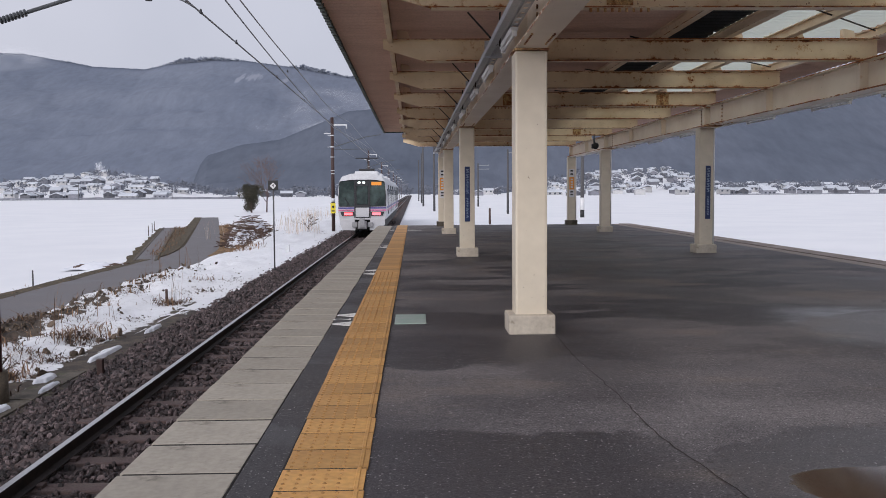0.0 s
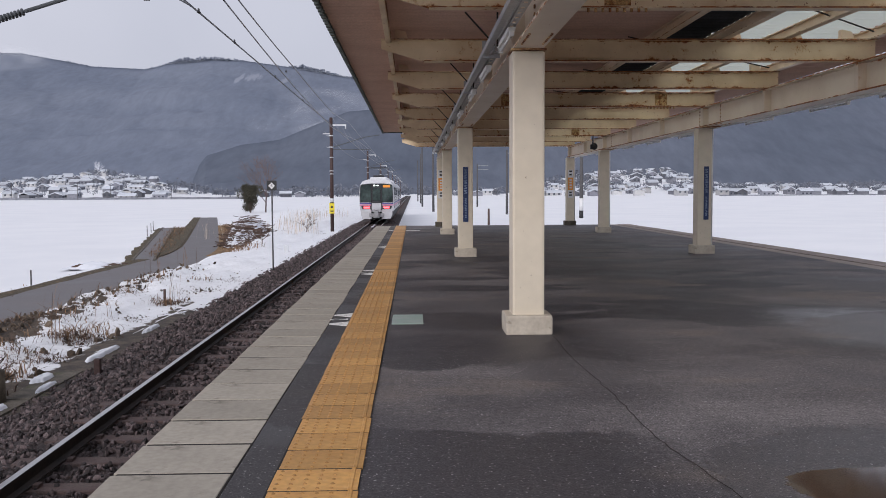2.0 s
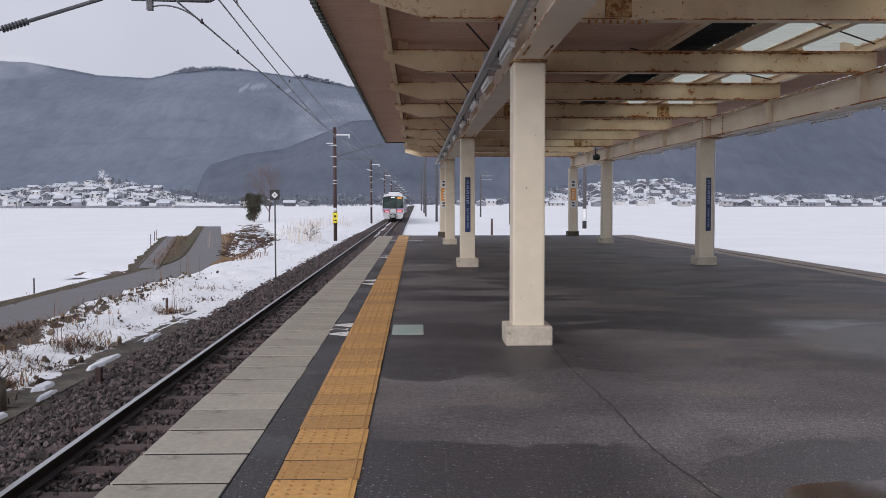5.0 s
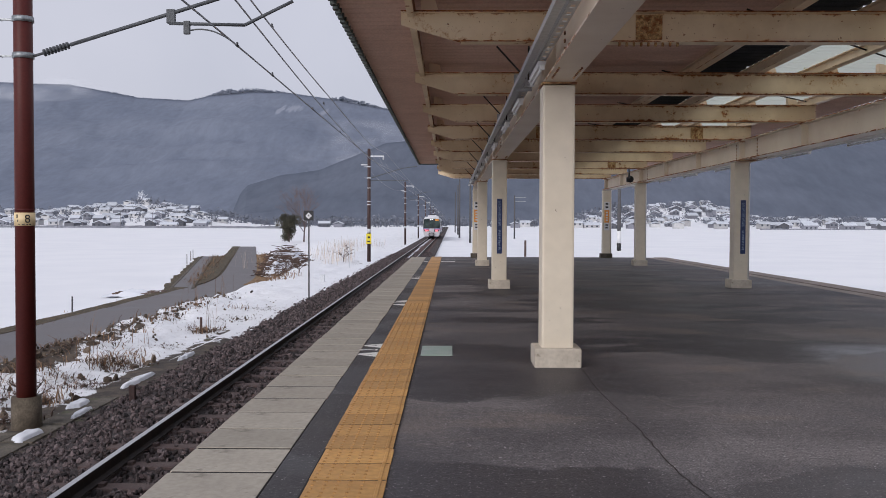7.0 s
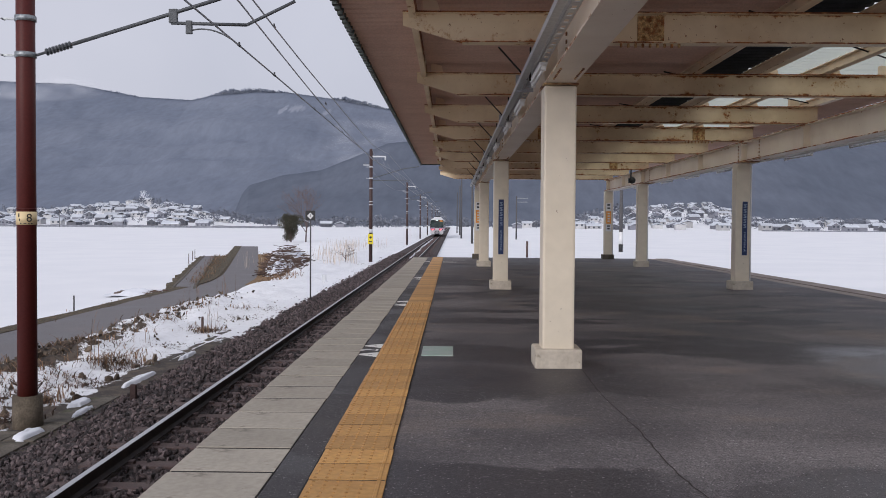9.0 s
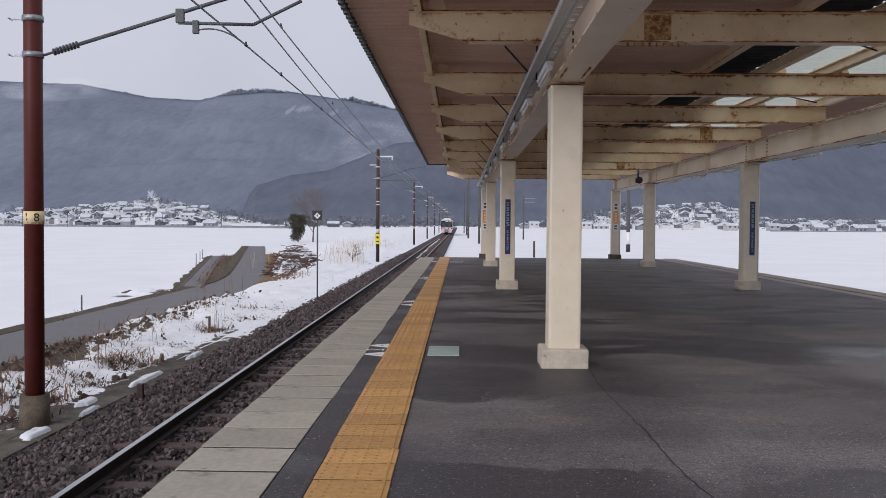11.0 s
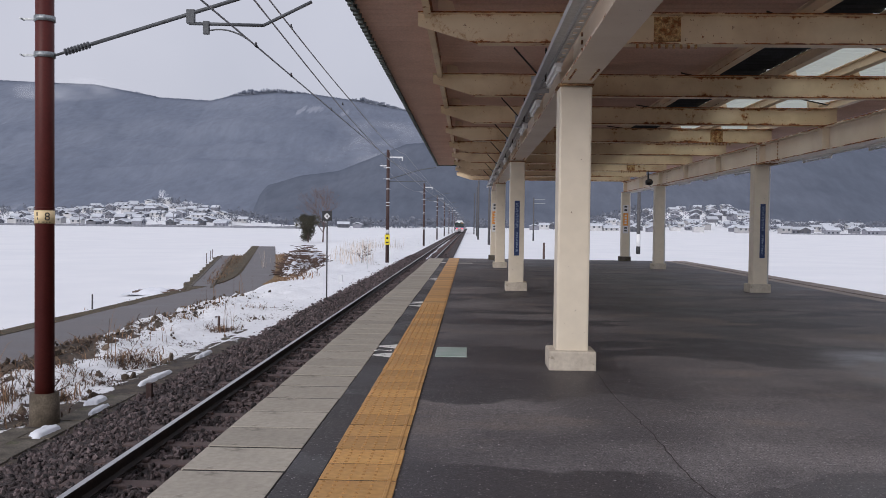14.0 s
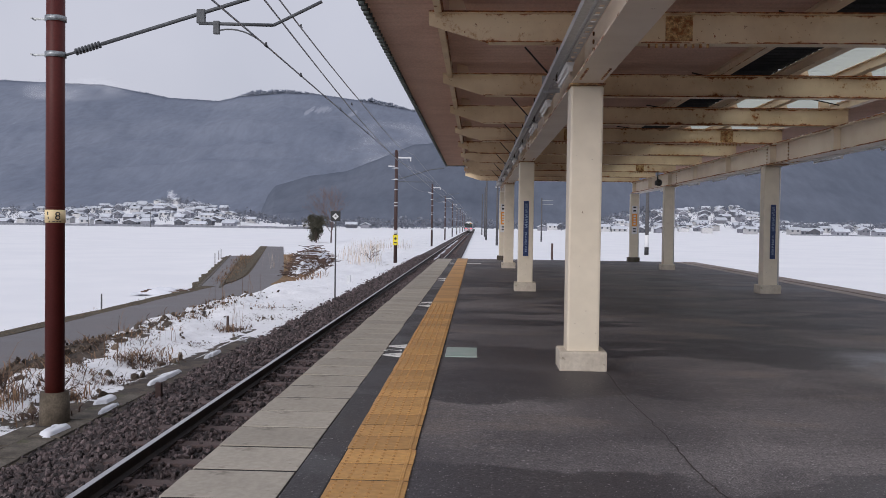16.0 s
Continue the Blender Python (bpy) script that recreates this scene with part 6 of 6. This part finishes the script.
# ---------------------------------------------------------------- villages below the hills
def house_template(w, d, h, pitch, pale, seed):
    rng = random.Random(seed)
    hs = thing("house", (0, -500 - 30 * seed, 0), "distant %s house with a snow-covered roof" % ("pale" if pale else "dark grey"), "house", "village houses")
    bm = bmesh.new()
    extrude(bm, [(-w / 2, -8), (w / 2, -8), (w / 2, h), (0, h + pitch * 0.98), (-w / 2, h)] if seed % 2 else [(-w / 2, -8), (w / 2, -8), (w / 2, h), (-w / 2, h)], "y", -d / 2, d / 2)
    part("wall", bm, HOUSE_PALE if pale else HOUSE_WALL, hs)
    bm = bmesh.new()
    o = 0.5
    if seed % 2:
        extrude(bm, [(-w / 2 - o, h - 0.35), (0, h + pitch), (w / 2 + o, h - 0.35), (w / 2 + o, h + 0.1), (0, h + pitch + 0.5), (-w / 2 - o, h + 0.1)], "y", -d / 2 - o, d / 2 + o)
    else:
        extrude(bm, [(-d / 2 - o, h - 0.2), (0, h + pitch), (d / 2 + o, h - 0.2), (d / 2 + o, h + 0.25), (0, h + pitch + 0.5), (-d / 2 - o, h + 0.25)], "x", -w / 2 - o, w / 2 + o)
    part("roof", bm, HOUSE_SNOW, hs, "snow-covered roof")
    n = int(w // 2.4)
    for k in range(n):
        bm = bmesh.new()
        x = -w / 2 + w * (k + 0.5) / n
        z = h - 1.5 if h > 3 else 0.7
        box(bm, x - 0.55, x + 0.55, -d / 2 - 0.06, -d / 2 + 0.05, z, z + 1.1)
        part("window", bm, HOUSE_WIN, hs)
    return hs


kinds = [house_template(*a, k) for k, a in enumerate(((7.5, 6, 2.9, 1.1, False), (5.2, 6, 3.4, 1.4, False), (9.5, 6, 2.3, 1.0, True), (6, 6.5, 2.8, 1.4, False), (6.5, 6, 3.6, 0.9, True),
                                                     (8, 6.5, 2.4, 1.3, False)))]
hr = random.Random(21)
spots = []
for y in (556, 580, 606, 634, 664, 696, 730, 766):
    for u0, u1, need in ((-0.60, -0.245, -9), (0.135, 0.335, -9), (0.335, 0.66, -9)):
        u = u0 + hr.uniform(0, 0.02)
        while u < u1:
            x = u * y
            rise = lerp_table(u, VILLAGE_RISE)
            keep = 0.86 if rise > 10 else (0.55 if y < 640 else 0.28)
            if u > 0.335:
                keep = 0.62 if y < 600 else 0.2
            if hr.random() < keep:
                spots.append((x, y + hr.uniform(-8, 8)))
            u += hr.uniform(9, 17) / y
for u in (-0.20, -0.16, -0.135, -0.12, 0.055, 0.07, 0.085, 0.10):
    spots.append((u * 640, 640 + hr.uniform(-30, 60)))
first_used = set()
for x, y in spots:
    k = hr.randrange(len(kinds))
    m = pose(x, y, ground_z(x, y) - 0.3, 0, 0, hr.choice((0, 0, 0, 6, -8, 90, 84, 12)))
    if k not in first_used:
        kinds[k].matrix_basis = m
        first_used.add(k)
    else:
        copy_thing(kinds[k], m)


def far_wood(name, places, label, mat, seed, size, count):
    """Scattered crowns of a distant wood, each a ragged cluster of small faces."""
    rng = np.random.default_rng(seed)
    verts, faces = [], []
    for x, y, h in places:
        z = ground_z(x, y)
        for _ in range(count):
            p = np.array((x + rng.normal(0, h * 0.20), y + rng.normal(0, h * 0.2), z + h * rng.beta(2.0, 2.2)))
            u, v = rng.normal(0, 1, 3), rng.normal(0, 1, 3)
            u, v = u / np.linalg.norm(u) * size * h, v / np.linalg.norm(v) * size * h * 0.6
            n = len(verts)
            verts += [tuple(p - u), tuple(p + v), tuple(p + u), tuple(p - v)]
            faces.append((n, n + 1, n + 2, n + 3))
    tagged(raw(name, verts, faces, [mat]), label, "trees", kind="stuff")


def ridge_trees(name, ridge, dist, u0, u1, tall, dense, mat, label, seed):
    """Ragged crowns that stand along the skyline of a ridge."""
    rng = np.random.default_rng(seed)
    verts, faces = [], []
    u = u0
    while u < u1:
        u += rng.uniform(0.0008, 0.0030) / dense
        x, y = u * dist, dist - rng.uniform(0, 12)
        z = np.interp(u, [a for a, _ in ridge], [b for _, b in ridge]) * dist - 5
        h = tall * rng.uniform(0.4, 1.0) * max(0.25, 0.7 + 1.2 * fbm(x * 0.006, 3.0)) + 3
        for _ in range(24):
            p = np.array((x + rng.normal(0, h * 0.16), y + rng.normal(0, 2), z + h * rng.beta(2.2, 1.6)))
            a, b = rng.normal(0, 1, 3), rng.normal(0, 1, 3)
            a, b = a / np.linalg.norm(a) * 0.22 * h, b / np.linalg.norm(b) * 0.18 * h
            n = len(verts)
            verts += [tuple(p - a), tuple(p + b), tuple(p + a), tuple(p - b)]
            faces.append((n, n + 1, n + 2, n + 3))
    tagged(raw(name, verts, faces, [mat]), label, "trees", kind="stuff")


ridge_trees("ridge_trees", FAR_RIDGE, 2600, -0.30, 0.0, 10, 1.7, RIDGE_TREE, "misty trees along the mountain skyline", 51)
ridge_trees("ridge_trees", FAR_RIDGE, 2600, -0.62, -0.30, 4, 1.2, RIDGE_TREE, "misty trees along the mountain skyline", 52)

wr = random.Random(31)
grove = []
for _ in range(900):
    u = wr.choice((wr.uniform(-0.62, -0.24), wr.uniform(0.12, 0.66), wr.uniform(0.12, 0.66)))
    y = wr.uniform(590, 800)
    grove.append((u * y, y, wr.uniform(2.5, 6.5)))
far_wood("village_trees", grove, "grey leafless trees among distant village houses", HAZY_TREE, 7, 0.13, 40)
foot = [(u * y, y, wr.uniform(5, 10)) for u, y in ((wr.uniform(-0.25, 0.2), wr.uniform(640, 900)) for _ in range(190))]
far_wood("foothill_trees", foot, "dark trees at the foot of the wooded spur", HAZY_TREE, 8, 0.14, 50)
snowy = bare_tree(-0.339 * 742, 742, 15, 41, "bare tree white with snow above the village", SNOW_ROOF, "snowy_tree", 4, 0.55, 1.4)
bare_tree(-0.305 * 742, 742, 9, 42, "bare tree white with snow above the village", SNOW_ROOF, "snowy_tree", 4, 0.6, 1.6)


# ---------------------------------------------------------------- platform pieces
def edge_slabs():
    rng = random.Random(9)
    bm = bmesh.new()
    box(bm, PLAT_L, -0.196, 0.012, 0.470, -0.20, 0.0, 0.004)
    first = part("edge_slab", bm, CONCRETE, platform)
    first.location = (0, 3.02, 0.004)
    y, k = -4.1, 0
    for k in range(78):
        yy = 3.02 + 0.487 * (k - 15)
        if yy + 0.487 > PLAT_END or k == 15:
            continue
        shared("edge_slab", first.data, (rng.uniform(-0.006, 0.006), yy, 0.004 + rng.uniform(-0.001, 0.003)), platform, rng.uniform(-0.15, 0.15))
    bm = bmesh.new()
    box(bm, PLAT_L + 0.012, -0.1935, -4.1, PLAT_END - 0.004, -0.11, 0.0005)
    part("slab_grout", bm, GROUT, platform)
    # the field-side edging
    bm = bmesh.new()
    box(bm, 8.004, 8.30, 0.006, 1.18, -0.2, 0.0, 0.006)
    box(bm, 8.31, PLAT_R, 0.006, 1.18, -0.2, 0.012, 0.006)
    far = part("edge_slab", bm, FIELD_EDGE, platform, "brownish weathered edge slab")
    far.location = (0, -4, 0.002)
    for k in range(1, 32):
        shared("edge_slab", far.data, (rng.uniform(-0.006, 0.006), -4 + 1.19 * k, 0.002 + rng.uniform(-0.003, 0.003)), platform)


FIELD_EDGE = material("brown_edge_concrete", (0.27, 0.215, 0.185), 0.85, second=(0.34, 0.285, 0.25), scale=1.5, fine=60, fine_amount=0.15, bump=0.2, piece=0.1)
edge_slabs()


def tactile_tiles():
    rng = random.Random(12)
    W, L = 0.384, 0.3095

    def tile(dots):
        bm = bmesh.new()
        box(bm, 0.002, W - 0.002, 0.007, L - 0.007, -0.012, 0.0085, 0.001)
        extrude(bm, [(0.338, 0.0082), (0.360, 0.0082), (0.356, 0.0135), (0.342, 0.0135)], "y", 0.004, L - 0.004)
        if dots:
            for i in range(5):
                for j in range(5):
                    px, py = 0.03 + 0.060 * i, 0.032 + 0.0612 * j
                    ring = [(px + 0.0105 * math.cos(a * math.pi / 3), py + 0.0105 * math.sin(a * math.pi / 3)) for a in range(6)]
                    top = [(px + (u - px) * 0.55, py + (v - py) * 0.55) for u, v in ring]
                    lo = [bm.verts.new((u, v, 0.0083)) for u, v in ring]
                    hi = [bm.verts.new((u, v, 0.0135)) for u, v in top]
                    for a in range(6):
                        bm.faces.new((lo[a], lo[(a + 1) % 6], hi[(a + 1) % 6], hi[a])).material_index = 1
                    bm.faces.new(hi).material_index = 1
        return bm

    bm = bmesh.new()
    box(bm, -0.003, W - 0.002, -1.9, PLAT_END - 0.002, -0.02, 0.0086)
    part("grout_bed", bm, GROUT, platform)
    near = part("tactile_tile", tile(True), [YELLOW, DOT], platform)
    plain = None
    k0 = 3.707
    near.location = (0, k0, 0.001)
    for k in range(-18, 98):
        y = k0 + L * k
        if k == 0 or y + L > PLAT_END:
            continue
        x = 0.004 * (1 if k < 4 else -1) + rng.uniform(-0.002, 0.002)
        if y < 14:
            shared("tactile_tile", near.data, (x, y, 0.0012 + rng.uniform(0, 0.0015)), platform)
        else:
            if plain is None:
                plain = part("tactile_tile", tile(False), YELLOW, platform)
                plain.location = (x, y, 0.001)
            else:
                shared("tactile_tile", plain.data, (x, y, 0.0012 + rng.uniform(0, 0.0015)), platform)


tactile_tiles()


def soil_clods():
    """Lumps of frozen soil pushed up on the bank's ridge and at the trough."""
    rng = np.random.default_rng(14)
    verts, faces = [], []
    for _ in range(2600):
        y = 11.5 + 22 * rng.random() ** 1.7
        drift = 0.5 * fbm(y * 0.35, 4.0)
        if abs(fbm(y * 0.6, 9.0)) < 0.06 and rng.random() < 0.7:
            continue
        x = rng.normal(-7.45 + drift, 0.30) if rng.random() < 0.93 else rng.uniform(-6.8, -4.9)
        r = 0.012 + 0.060 * rng.random() ** 3 * (1.2 if y < 20 else 0.8)
        v = ICO * rng.uniform(0.55, 1.3, (12, 1)) * r * np.array([1.6, 1.2, 0.6])
        v = v @ np.array(Euler(rng.uniform(0, 6.28, 3)).to_matrix()).T + np.array([x, y, ground_z(x, y) + 0.2 * r])
        faces.append(ICO_FACES + 12 * len(verts))
        verts.append(v)
    tagged(raw("soil_clods", np.concatenate(verts).tolist(), np.concatenate(faces).tolist(), [SOIL]), "dark clods of soil on the thawing bank", "soil", kind="stuff")


soil_clods()


def field_bank(name, u0, u1, y, h, label):
    verts, faces = [], []
    k = 90
    for i in range(k + 1):
        u = u0 + (u1 - u0) * i / k
        x = u * y
        z = ground_z(x, y)
        top = z + h * (0.8 + 0.3 * fbm(i * 0.3, 2))
        verts += [(x, y - 2, z - 0.5), (x, y - 0.8, top), (x, y + 0.8, top), (x, y + 2, z - 0.5)]
    for i in range(k):
        a, b2 = 4 * i, 4 * i + 4
        faces += [(a, b2, b2 + 1, a + 1), (a + 1, b2 + 1, b2 + 2, a + 2), (a + 2, b2 + 2, b2 + 3, a + 3)]
    tagged(raw(name, verts, faces, [HAZY]), label, "embankment", kind="structure")


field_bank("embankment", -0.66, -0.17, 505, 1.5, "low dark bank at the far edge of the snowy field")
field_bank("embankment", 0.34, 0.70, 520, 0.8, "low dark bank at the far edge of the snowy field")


motions()
